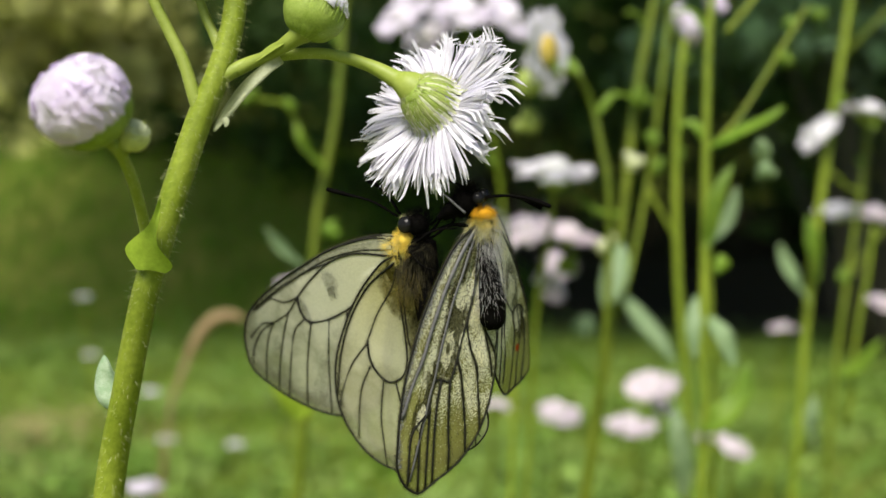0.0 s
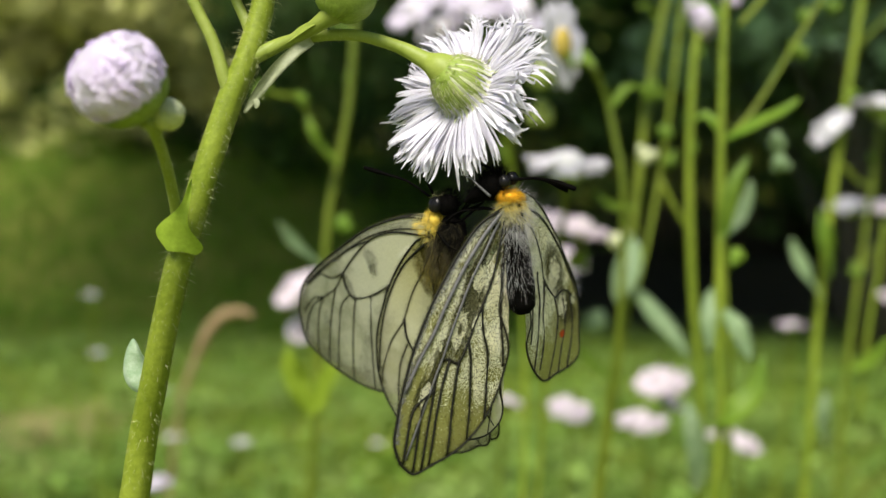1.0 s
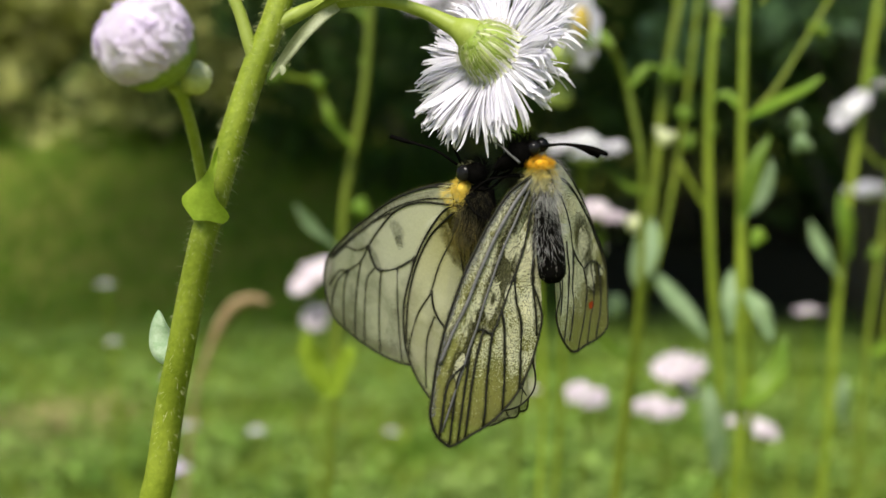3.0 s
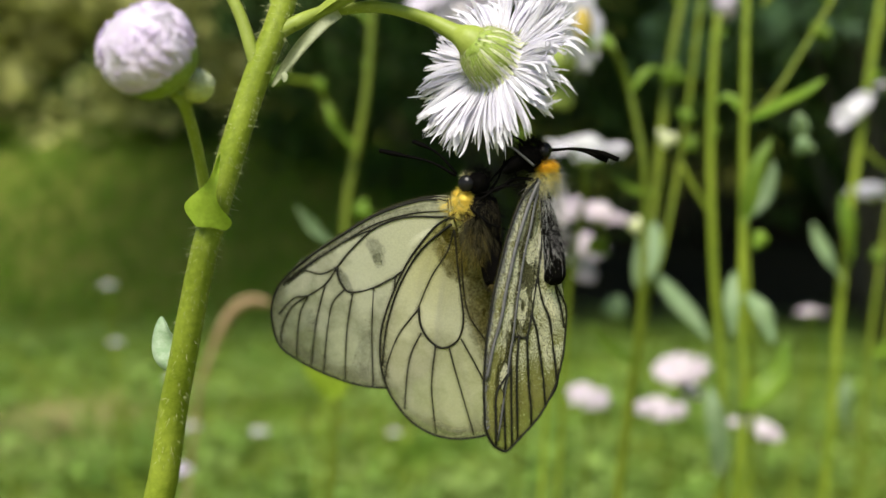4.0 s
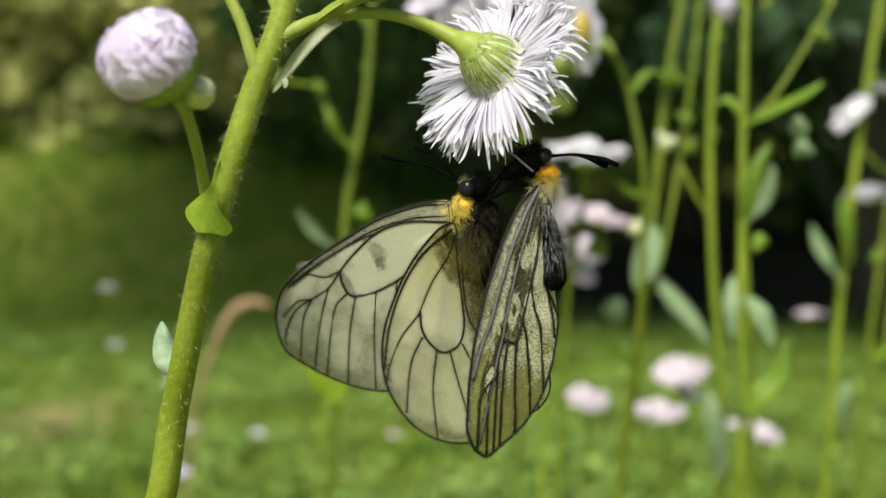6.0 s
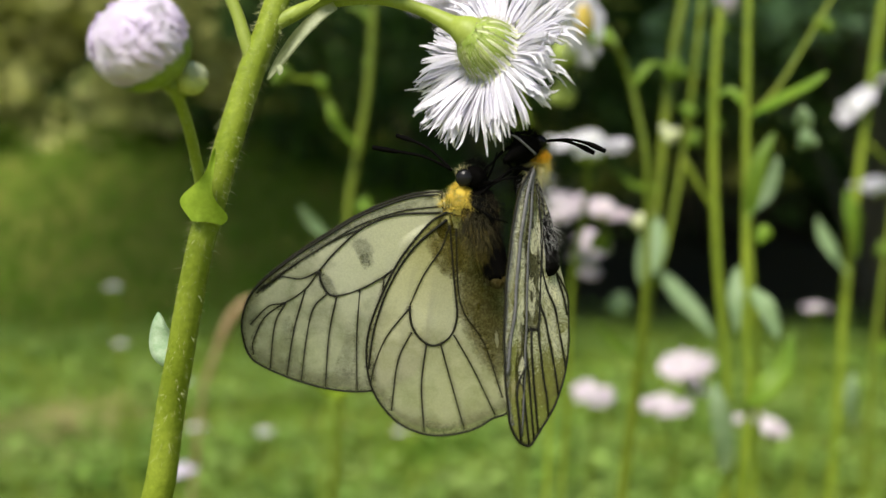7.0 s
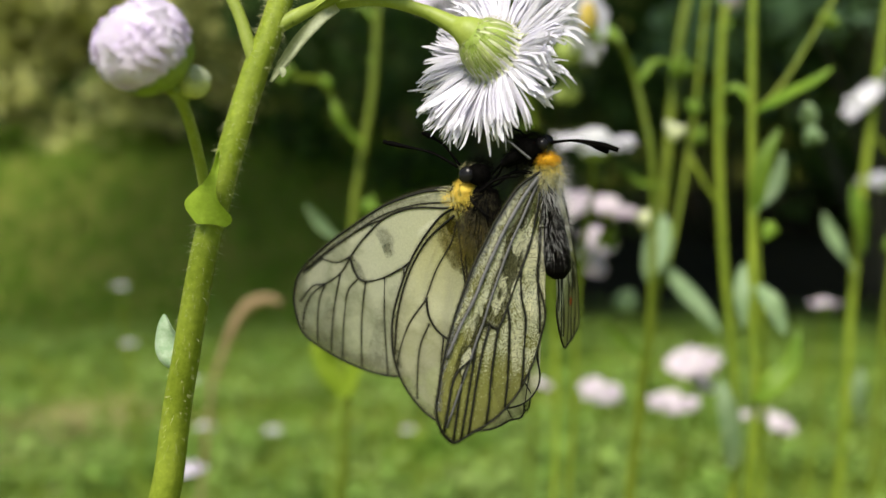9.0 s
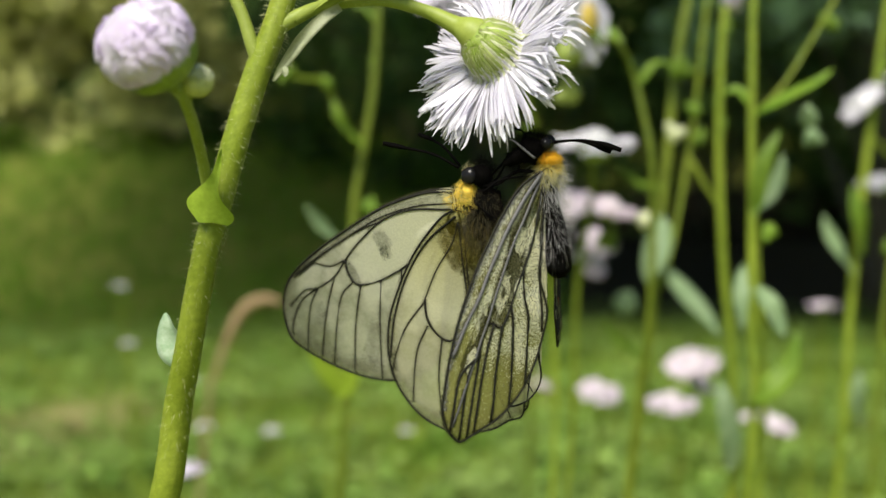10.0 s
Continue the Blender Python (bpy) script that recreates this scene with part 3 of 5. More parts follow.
def bud_head(parent, at, way, r, open_to, mat_ray, seed, rays=60, mat_cup=M_CUP):
    """A closed head: the cup clasps a dome of folded rays."""
    rng = random.Random(seed)
    turn = toward(way)
    m = Matrix.Translation(at) @ turn.to_4x4()
    low = math.asin(max(-0.9, min(0.9, open_to))) - 0.1
    bm = bmesh.new()
    core = 0.90 if open_to > 0 else 1.0
    blob(bm, m @ stretch((0, 0, 0), (r * core, r * core, r * (0.88 if open_to < 0 else 0.94))), 24, 14, 0.05, 3.0)
    part("bud_core", bm, mat_ray, parent)
    for k in range(rays):
        a, f = k * 2.399, (k + 0.5) / rays
        pts = []
        for e in (0.0, 0.35, 0.7, 1.0):
            el = low + (1.15 - low - 0.9 * f) * e + (0.35 - low) * f * (1 - e)
            aa = a + 0.5 * e * rng.uniform(-1, 1)
            rr = r * (1.0 + 0.045 * rng.random()) * (1.0 if open_to < 0 else 0.93 + 0.12 * e)
            pts.append(m @ Vector((rr * math.cos(el) * math.cos(aa), rr * math.cos(el) * math.sin(aa), rr * 0.9 * math.sin(el))))
        nrm = (pts[1] - Vector(at)).normalized()
        part("folded_ray", blade_leaf(bmesh.new(), pts, r * (0.2 if rays < 70 else 0.42), nrm, -0.2, 3, 0.15, peak=0.6), mat_ray, parent)
    bm = bmesh.new()
    blob(bm, m @ stretch((0, 0, -r * 0.10), (r * 0.99, r * 0.99, r * 0.86)), 24, 12, 0.03, 4.0)
    for v in bm.verts:
        loc = m.inverted() @ v.co
        if loc.z > r * open_to:
            loc.x *= 0.93
            loc.y *= 0.93
            loc.z = r * open_to
            v.co = m @ loc
    part("cup", bm, mat_cup, parent)
    for k in range(44):
        a = k * 6.283 / 44 + rng.uniform(-0.1, 0.1)
        s = Vector((math.cos(a), math.sin(a), 0))
        pts = [m @ (s * r * rr + Vector((0, 0, r * zz))) for rr, zz in ((0.3, -0.95), (0.72, -0.72), (0.99 * math.sqrt(max(0.1, 1 - ((open_to - 0.6) / 2) ** 2)), (open_to - 0.6) / 2), (1.0 * math.sqrt(max(0.1, 1 - open_to ** 2)), open_to + rng.uniform(-0.1, 0.1)))]
        part("bract", blade_leaf(bmesh.new(), pts, r * 0.13, turn @ s, -0.25, 3), mat_cup, parent)


def fuzz(name, points, radius, n, length, parent, mat=M_STEMHAIR, tilt=0.5):
    """Short stiff hairs that stand off a stem."""
    pts = smooth(points, 10)
    roots, ways = [], []
    for i in range(n):
        k = random.randrange(len(pts) - 1)
        way = (pts[k + 1] - pts[k]).normalized()
        out = way.orthogonal().normalized()
        out.rotate(Matrix.Rotation(random.uniform(0, 6.283), 3, way))
        roots.append(pts[k].lerp(pts[k + 1], random.random()) + out * radius * 0.95)
        ways.append(out + Vector((0, 0, -tilt * random.random())) + way * random.uniform(-0.3, 0.3))
    return hairs(name, roots, ways, length, 0.000023, mat, parent)


def heart_leaf(spine, width):
    """A clasping leaf: two round lobes at its foot, a drawn-out point, edges bent back round the stem."""
    bm, line, rows = bmesh.new(), smooth(spine, 5), []
    n = len(line) - 1
    for i, p in enumerate(line):
        s = i / n
        way = (line[min(i + 1, n)] - line[max(i - 1, 0)]).normalized()
        side = Vector((0, 1, 0)).cross(way).normalized()
        face = side.cross(way).normalized()
        row = []
        for f in (-1, -0.75, -0.5, -0.25, 0, 0.25, 0.5, 0.75, 1):
            lobe = math.exp(-((s - 0.22) / 0.20) ** 2) if f < 0 else 0.66 * math.exp(-((s - 0.10) / 0.15) ** 2)
            reach = width * 0.5 * (lobe + (0.16 + 0.14 * (f < 0)) * (1 - s) ** 0.7)
            drop = -0.16 * width * (abs(f) ** 1.5 - 0.6 * max(0.0, abs(f) - 0.6)) * lobe
            curl = width * (0.20 * f * f * lobe - 0.05 * abs(f) * (1 - lobe)) + 0.03 * width * math.sin(9 * s + 2 * f)
            row.append(bm.verts.new(p + side * f * reach + way * drop + face * curl * (1 if face.y > 0 else -1)))
        rows.append(row)
    for a, b in zip(rows, rows[1:]):
        for k in range(8):
            bm.faces.new((a[k], a[k + 1], b[k + 1], b[k]))
    back = [[bm.verts.new(v.co + Vector((0, 0.00018, 0))) for v in row] for row in rows]
    for a, b in zip(back, back[1:]):
        for k in range(8):
            bm.faces.new((b[k], b[k + 1], a[k + 1], a[k]))
    return bm


def carrier():
    ob = thing("fleabane_plant", (0, 0, 0), "hairy green fleabane with white flower head and pink buds", "wildflower")
    main = [(-0.0281, 0.1300, 0.5387), (-0.0287, 0.1297, 0.5309), (-0.0306, 0.1293, 0.5239), (-0.0332, 0.1290, 0.5173), (-0.0361, 0.1287, 0.5085), (-0.0389, 0.1286, 0.4989), (-0.0408, 0.1290, 0.4924), (-0.0445, 0.1330, 0.4795), (-0.0486, 0.1380, 0.4640), (-0.055, 0.142, 0.42), (-0.058, 0.142, 0.25), (-0.055, 0.15, -0.01)]
    tube_part("stem", main, [0.0014, 0.0015, 0.0016, 0.00168, 0.0017, 0.0017, 0.0017, 0.0018, 0.0020, 0.0024, 0.0026, 0.003], M_STEM, ob, 8, 22, 0.055)
    fuzz("stem_hair", main[:9], 0.0017, 1100, 0.0009, ob)
    fuzz("stem_hair", main[:9], 0.0017, 300, 0.0014, ob)
    neck = [(-0.0304, 0.1293, 0.5233), (-0.0257, 0.1295, 0.5256), (-0.0212, 0.1300, 0.5266), (-0.0159, 0.1310, 0.5269), (-0.0105, 0.1320, 0.5256), (-0.0066, 0.1318, 0.5236), (-0.0048, 0.1314, 0.5226), (-0.0034, 0.1318, 0.5216)]
    tube_part("flower_stalk", neck, [0.0011, 0.0009, 0.0008, 0.0008, 0.0009, 0.0013, 0.0022, 0.0031], M_STALK, ob, 8, 12, 0.03)
    fuzz("stalk_hair", neck, 0.0008, 260, 0.0005, ob)
    flower_head(ob, (-0.0017, 0.1325, 0.5203), (0.60, 0.68, -0.42), 540, 0.0131, 0.0040, M_RAY, 11, 0.30, 0.50, 0.00025, False)
    up = [(-0.0281, 0.1293, 0.5242), (-0.0256, 0.1288, 0.5254), (-0.0230, 0.1280, 0.5264), (-0.0199, 0.1270, 0.5282), (-0.0180, 0.1268, 0.5296)]
    tube_part("bud_stalk", up, [0.0008, 0.0008, 0.0008, 0.0012, 0.0020], M_STALK, ob, 6, 10, 0.03)
    bud_head(ob, (-0.0170, 0.1268, 0.5319), (0.42, -0.05, 0.9), 0.0043, 0.42, M_RAY, 21)
    part("bract", blade_leaf(bmesh.new(), [(-0.0258, 0.1285, 0.5251), (-0.0232, 0.1272, 0.5266), (-0.0217, 0.1266, 0.5273), (-0.0206, 0.1264, 0.5277)], 0.0011, (0.3, -0.8, 0.5), 0.3, 5), M_STALK, ob)
    left = [(-0.0328, 0.1290, 0.5176), (-0.0337, 0.1286, 0.5207), (-0.0351, 0.1284, 0.5253), (-0.0372, 0.1280, 0.5298), (-0.0391, 0.1275, 0.5340), (-0.0400, 0.1270, 0.5378)]
    tube_part("branch", left, [0.0010, 0.0008, 0.0007], M_STALK, ob, 6, 10, 0.03)
    fuzz("branch_hair", left, 0.0008, 160, 0.0005, ob)
    tube_part("branch", [(-0.0300, 0.1305, 0.5257), (-0.0313, 0.1310, 0.5289), (-0.0330, 0.1315, 0.5325), (-0.0345, 0.1320, 0.5370)], [0.0009, 0.0007, 0.0006], M_STALK, ob, 6, 10, 0.03)
    flower_head(ob, (-0.0341, 0.1320, 0.5382), (-0.2, -0.2, 0.9), 70, 0.0085, 0.0034, M_RAY, 12, 0.5)
    # drooping pale bract under the fork
    part("bract", blade_leaf(bmesh.new(), [(-0.0219, 0.1288, 0.5257), (-0.0243, 0.1284, 0.5239), (-0.0268, 0.1280, 0.5214), (-0.0289, 0.1277, 0.5186), (-0.0308, 0.1276, 0.5158)], 0.0017, (0.6, -0.7, 0.4), 0.5, 6, 0.25, 0.8, blunt=True), M_DRYBRACT, ob, "pale dry drooping bract")
    part("bract", blade_leaf(bmesh.new(), [(-0.0294, 0.1276, 0.5178), (-0.0291, 0.1274, 0.5170), (-0.0292, 0.1274, 0.5163)], 0.0009, (0.3, -0.9, 0.2), 0.3, 4), M_DRYBRACT, ob, "pale dry drooping bract")
    fuzz("bract_hair", [(-0.0240, 0.1283, 0.5242), (-0.0268, 0.1280, 0.5214), (-0.0291, 0.1276, 0.5179)], 0.0006, 160, 0.0005, ob)
    # clasping leaf at the node
    part("leaf", heart_leaf([(-0.0387, 0.1258, 0.4972), (-0.0382, 0.1248, 0.5001), (-0.0376, 0.1243, 0.5030), (-0.0371, 0.1241, 0.5051), (-0.0369, 0.1240, 0.5066)], 0.0064), M_LEAF, ob, "small bright green clasping heart-shaped leaf")
    part("leaf", blade_leaf(bmesh.new(), [(-0.0460, 0.1362, 0.4772), (-0.0475, 0.1366, 0.4794), (-0.0486, 0.1370, 0.4820), (-0.0490, 0.1376, 0.4846)], 0.0040, (-0.25, -0.92, 0.25), 0.25, 6, 0.12, 0.34), M_SILVERLEAF, ob, "small pale blue-green leaf")
    # side shoot with buds
    shoot = [(-0.0395, 0.1275, 0.5001), (-0.0392, 0.1235, 0.5048), (-0.0384, 0.1170, 0.5088), (-0.0378, 0.1110, 0.5114), (-0.0378, 0.1080, 0.5123)]
    tube_part("side_shoot", shoot, [0.0008, 0.0007, 0.0007, 0.0009], M_STALK, ob, 8, 10, 0.03)
    fuzz("shoot_hair", shoot, 0.0007, 120, 0.0005, ob)
    bud_head(ob, (-0.0398, 0.1050, 0.5162), (-0.42, -0.60, 0.60), 0.0053, -0.36, M_PINKRAY, 22, 72)
    tube_part("bud_stalk", [(-0.0377, 0.1115, 0.5110), (-0.0371, 0.1115, 0.5121), (-0.0369, 0.1115, 0.5127)], [0.0006, 0.0007], M_STALK, ob, 4, 8)
    bud_head(ob, (-0.0359, 0.1100, 0.5132), (0.25, -0.15, 0.9), 0.0020, 0.25, M_RAYBASE, 23, 24, M_PALECUP)
    part("bract", blade_leaf(bmesh.new(), [(-0.0357, 0.1108, 0.5134), (-0.0351, 0.1106, 0.5141), (-0.0347, 0.1106, 0.5149)], 0.0007, (0, -1, 0.2), 0.2, 4), M_CUPBRACT, ob)
    return ob


carrier()

# ---- the two butterflies ----
HANG = Vector((0.0001, 0.1320, 0.5039))
SWING = [(0.0, -36), (0.2, -36), (0.4, -48), (0.5, -56), (0.6, -58), (0.8, -52), (1.0, -46), (1.2, -41), (1.4, -53), (1.5, -59), (1.6, -58), (1.8, -51), (2.0, -49), (2.2, -47), (2.4, -50), (2.5, -51), (2.7, -53), (3.1, -43), (3.5, -37), (3.8, -31), (3.9, -28), (4.0, -23), (4.1, -24), (4.2, -31), (4.3, -42), (4.4, -52), (4.5, -54), (4.6, -50), (4.8, -29), (5.0, -24), (5.2, -31), (5.4, -45), (5.5, -48), (5.7, -36), (6.2, -25), (6.6, -24), (6.8, -21), (6.9, -15), (7.0, -0), (7.1, -0), (7.2, -15), (7.3, -34), (7.4, -43), (7.5, -51), (7.6, -57), (7.8, -54), (8.0, -30), (8.2, -17), (8.3, -14), (8.5, -17), (8.6, -24), (8.9, -34), (9.0, -33), (9.2, -30), (9.5, -24), (9.8, -28), (10.0, -28)]
MM = 0.001


class Wing:
    """A wing in its own plane: u runs outwards, v upwards, in millimetres from the body."""

    def __init__(self, parent, foot, degrees, tilt, off, bow, name, outline, root, mat, label=""):
        self.out = Vector((math.cos(radians(degrees)), math.sin(radians(degrees)), 0))
        level = Vector((-self.out.y, self.out.x, 0))
        self.face = level * math.cos(radians(tilt)) + Vector((0, 0, math.sin(radians(tilt))))
        self.up = Vector((0, 0, math.cos(radians(tilt)))) - level * math.sin(radians(tilt))
        self.foot, self.off, self.bow, self.lines = Vector(foot), off, bow, []
        edge = closed([(u, v, 0) for u, v in outline], 5)
        r = Vector((*root, 0))
        bm, rings = bmesh.new(), 9
        grid = []
        for j in range(1, rings + 1):
            s = j / rings
            grid.append([bm.verts.new(self.at(*(r + (e - r) * s).xy)) for e in edge])
        hub = bm.verts.new(self.at(*root))
        n = len(edge)
        for i in range(n):
            bm.faces.new((hub, grid[0][i], grid[0][(i + 1) % n]))
            for a, b in zip(grid, grid[1:]):
                bm.faces.new((a[i], a[(i + 1) % n], b[(i + 1) % n], b[i]))
        self.ob = part(name, bm, mat, parent, label)
        spots = [r + (e - r) * ((j + 1) / rings) for j in range(rings) for e in edge] + [r]
        far = max((p - r).length for p in spots)
        layer = self.ob.data.attributes.new("reach", "FLOAT", "POINT")
        for i, p in enumerate(spots):
            layer.data[i].value = (p - r).length / far
        self.vein([*outline, outline[0]], 0.18, name="edge_vein")

    def at(self, u, v, lift=0.0):
        b = self.bow * (math.sin(u * 0.085) * 1.6 - 0.0035 * (v + 12) ** 2 * 0.6) + 0.22 * noise.noise(Vector((u * 0.22, v * 0.22, self.off)))
        return (self.foot + self.out * u + self.up * v + self.face * (self.off + b + lift)) * MM

    def vein(self, pts, r=0.12, mat=None, name="vein", taper=0.75):
        line = smooth([(u, v, 0) for u, v in pts], 5)
        self.lines.append((line, r))
        bm = tube(bmesh.new(), [self.at(p.x, p.y) for p in line], [r * MM, r * taper * MM], 5)
        part(name, bm, mat or M_VEIN, self.ob)

    def dust(self, wide=0.55, mat=None):
        """Scales strewn along both sides of every vein."""
        verts, faces, fades = [], [], []
        for line, r in self.lines:
            n, k = len(line), len(verts)
            for i, p in enumerate(line):
                way = (line[min(i + 1, n - 1)] - line[max(i - 1, 0)]).normalized()
                side = Vector((-way.y, way.x, 0)) * (wide + r)
                for f, fade in ((-1, 0.0), (-0.4, 0.6), (0, 0.9), (0.4, 0.6), (1, 0.0)):
                    q = p + side * f
                    verts.append(self.at(q.x, q.y, 0.025))
                    fades.append(fade)
            for i in range(n - 1):
                for f in range(4):
                    o = k + 5 * i + f
                    faces.append((o, o + 1, o + 6, o + 5))
        ob = soup("vein_dust", verts, faces, mat or M_VEINDUST, self.ob, "dark scales beside the veins")
        tagged(ob, kind="stuff")
        layer = ob.data.attributes.new("fade", "FLOAT", "POINT")
        for i, f in enumerate(fades):
            layer.data[i].value = f

    def band(self, pts, mat, name, label):
        """A strip of loose scales between two lines of equal count."""
        h = len(pts) // 2
        a, b = smooth([(u, v, 0) for u, v in pts[:h]], 5), smooth([(u, v, 0) for u, v in pts[h:][::-1]], 5)
        verts, faces = [], []
        for sign in (1, -1):
            k = len(verts)
            for p, q in zip(a, b):
                verts += [self.at(*p.lerp(q, f).xy, 0.04 * sign) for f in (0.05, 0.35, 0.65, 1.0)]
            for i in range(len(a) - 1):
                for r in range(3):
                    o = k + 4 * i + r
                    faces.append((o, o + 1, o + 5, o + 4))
        ob = soup(name, verts, faces, mat, self.ob, label)
        layer = ob.data.attributes.new("fade", "FLOAT", "POINT")
        for i in range(len(verts)):
            layer.data[i].value = (0.9, 0.75, 0.45, 0.0)[i % 4]

    def margin(self, outline, a, b, wide):
        """Grey dusting along the outer edge from point a to point b of the outline."""
        r = Vector(outline[0])
        edge = [Vector(p) for p in outline[a:b]]
        inset = [p + (r - p).normalized() * wide * (0.8 + 0.4 * (i % 2)) for i, p in enumerate(edge)]
        self.band([tuple(p) for p in edge] + [tuple(p) for p in inset[::-1]], M_MARGIN, "margin_band", "grey-dusted outer edge of the wing")

    def patch(self, pts, mat, lift=0.04, name="patch", label=""):
        """Loose scales on both faces, thick in the middle and thin at the rim."""
        edge = closed([(u, v, 0) for u, v in pts], 4)
        c = sum(edge, Vector()) / len(edge)
        verts, faces, fades, n = [], [], [], len(edge)
        for sign in (1, -1):
            k = len(verts)
            verts.append(self.at(c.x, c.y, lift * sign))
            fades.append(1.0)
            for s, fade in ((0.35, 0.95), (0.7, 0.75), (0.88, 0.5), (1.1, 0.0)):
                for e in edge:
                    q = c + (e - c) * s
                    verts.append(self.at(q.x, q.y, lift * sign))
                    fades.append(fade)
            for a in range(n):
                b = (a + 1) % n
                faces.append((k, k + 1 + a, k + 1 + b))
                for r in range(3):
                    o = k + 1 + r * n
                    faces.append((o + a, o + n + a, o + n + b, o + b))
        ob = soup(name, verts, faces, mat, self.ob, label)
        layer = ob.data.attributes.new("fade", "FLOAT", "POINT")
        for i, f in enumerate(fades):
            layer.data[i].value = f


def fur(name, centre, sizes, n, length, mat, parent, ways=None, down=0.5, thick=0.012):
    roots, dirs = [], []
    for i in range(n):
        v = Vector((random.gauss(0, 1), random.gauss(0, 1), random.gauss(0, 1))).normalized()
        if ways is not None and v.dot(Vector(ways).normalized()) < 0.0:
            v = -v
        roots.append((Vector(centre) + Vector((v.x * sizes[0], v.y * sizes[1], v.z * sizes[2]))) * MM)
        dirs.append(v + Vector((random.uniform(-0.4, 0.4), random.uniform(-0.4, 0.4), -down)))
    return hairs(name, roots, dirs, length * MM, thick * MM, mat, parent)


def bead(name, centre, sizes, mat, parent, turn=None, rough=0.08, label=""):
    m = Matrix.Scale(MM, 4) @ stretch(centre, sizes, turn)
    return part(name, blob(bmesh.new(), m, 20, 14, rough, 3.0), mat, parent, label)


def limb(name, pts, radii, parent, mat=M_BODY):
    return tube_part(name, [Vector(p) * MM for p in pts], [r * MM for r in radii], mat, parent, 6, 6)


FORE_A = [(2.8, -3.4), (7.1, -3.7), (13.5, -5.9), (20.2, -9.8), (25.7, -13.5), (30.0, -17.3), (31.8, -20.8), (32.2, -24.1), (31.4, -27.5), (28.6, -29.7), (24.6, -31.5), (20.0, -32.8), (15.2, -33.2), (10.8, -32.2), (7.3, -29.5), (5.8, -24.7), (4.5, -16.9), (2.8, -7.3)]
HIND_A = [(2.3, -5.7), (4.8, -7.4), (8.8, -12.3), (11.6, -17.5), (13.8, -23.2), (14.4, -28.3), (13.8, -32.6), (12.3, -35.9), (10.1, -38.6), (6.7, -40.3), (3.3, -40.6), (-0.8, -39.7), (-3.6, -37.9), (-5.8, -36.6), (-6.2, -31.4), (-6.2, -25.5), (-5.6, -18.3), (-4.6, -12.1), (-2.2, -7.4)]
FORE_VEINS_A = [
    [(2.8, -5.0), (8.5, -5.6), (14.3, -7.5), (20.3, -11.0), (25.8, -14.5), (29.4, -17.4)],
    [(3.0, -5.9), (9.1, -6.1), (13.7, -7.8), (17.7, -11.2), (20.2, -14.0)],
    [(20.2, -14.0), (20.1, -15.6), (19.3, -17.3), (18.0, -17.8), (14.9, -17.0), (11.2, -15.0)],
    [(11.2, -15.0), (7.5, -12.0), (3.0, -6.3)],
    [(13.7, -7.8), (18.3, -9.8), (23.7, -13.2), (28.3, -16.6)],
    [(20.2, -14.0), (22.9, -15.2), (25.8, -14.9), (29.2, -16.9)],
    [(20.2, -14.0), (22.4, -16.8), (25.5, -18.8), (27.9, -19.4), (30.9, -22.3)],
    [(25.5, -18.8), (28.7, -21.2), (30.8, -25.2), (30.9, -27.1)],
    [(25.4, -18.8), (27.3, -22.3), (28.7, -29.4)],
    [(22.4, -16.8), (24.6, -23.1), (26.3, -30.5)],
    [(19.3, -17.4), (21.6, -19.9), (23.1, -25.3), (24.3, -31.4)],
    [(18.0, -17.8), (19.6, -23.9), (20.8, -32.4)],
    [(14.7, -17.0), (15.6, -23.9), (16.2, -33.0)],
    [(11.2, -15.0), (12.2, -22.5), (13.5, -32.8)],
    [(3.0, -7.0), (7.7, -16.8), (10.1, -31.9)]]
HIND_VEINS_A = [
    [(2.2, -6.7), (6.8, -10.6), (10.4, -16.1), (12.9, -22.5), (14.2, -29.1)],
    [(1.9, -7.5), (3.0, -10.7), (5.7, -14.8), (7.8, -19.3)],
    [(7.8, -19.3), (7.7, -22.1), (6.7, -24.3), (5.1, -25.6), (3.5, -25.3), (2.0, -23.8), (1.2, -20.8), (1.4, -16.9), (1.7, -10.7), (1.8, -7.7)],
    [(7.8, -19.6), (11.2, -23.9), (13.2, -28.3), (14.0, -31.3)],
    [(7.7, -23.4), (9.9, -28.0), (11.3, -36.3)],
    [(5.7, -25.4), (6.7, -32.1), (6.6, -40.0)],
    [(3.7, -25.4), (2.3, -32.1), (0.7, -39.7)],
    [(1.8, -24.0), (-0.7, -29.2), (-3.9, -37.4)],
    [(1.0, -8.0), (0.7, -19.0), (-2.5, -25.5), (-5.0, -34.4)]]
FORE_BL = [(1.1, -1.0), (5.0, -3.1), (8.1, -6.6), (11.1, -11.1), (13.7, -16.4), (15.6, -22.7), (16.6, -29.1), (16.7, -31.5), (15.8, -34.0), (14.2, -35.8), (12.8, -36.4), (10.1, -35.5), (7.9, -34.8), (4.8, -33.1), (2.1, -30.4), (-0.1, -26.2), (-1.2, -22.4), (-1.2, -20.1), (-0.4, -17.8), (0.6, -15.1), (0.7, -9.0), (-0.2, -3.5)]
HIND_BL = [(-0.4, -3.7), (-0.8, -9.8), (-0.6, -16.0), (-0.9, -21.4), (-0.7, -26.2), (-1.5, -29.2), (-1.2, -31.4), (0.7, -33.1), (3.3, -33.5), (5.1, -32.8), (7.0, -28.1), (7.1, -21.5), (4.5, -12.0)]
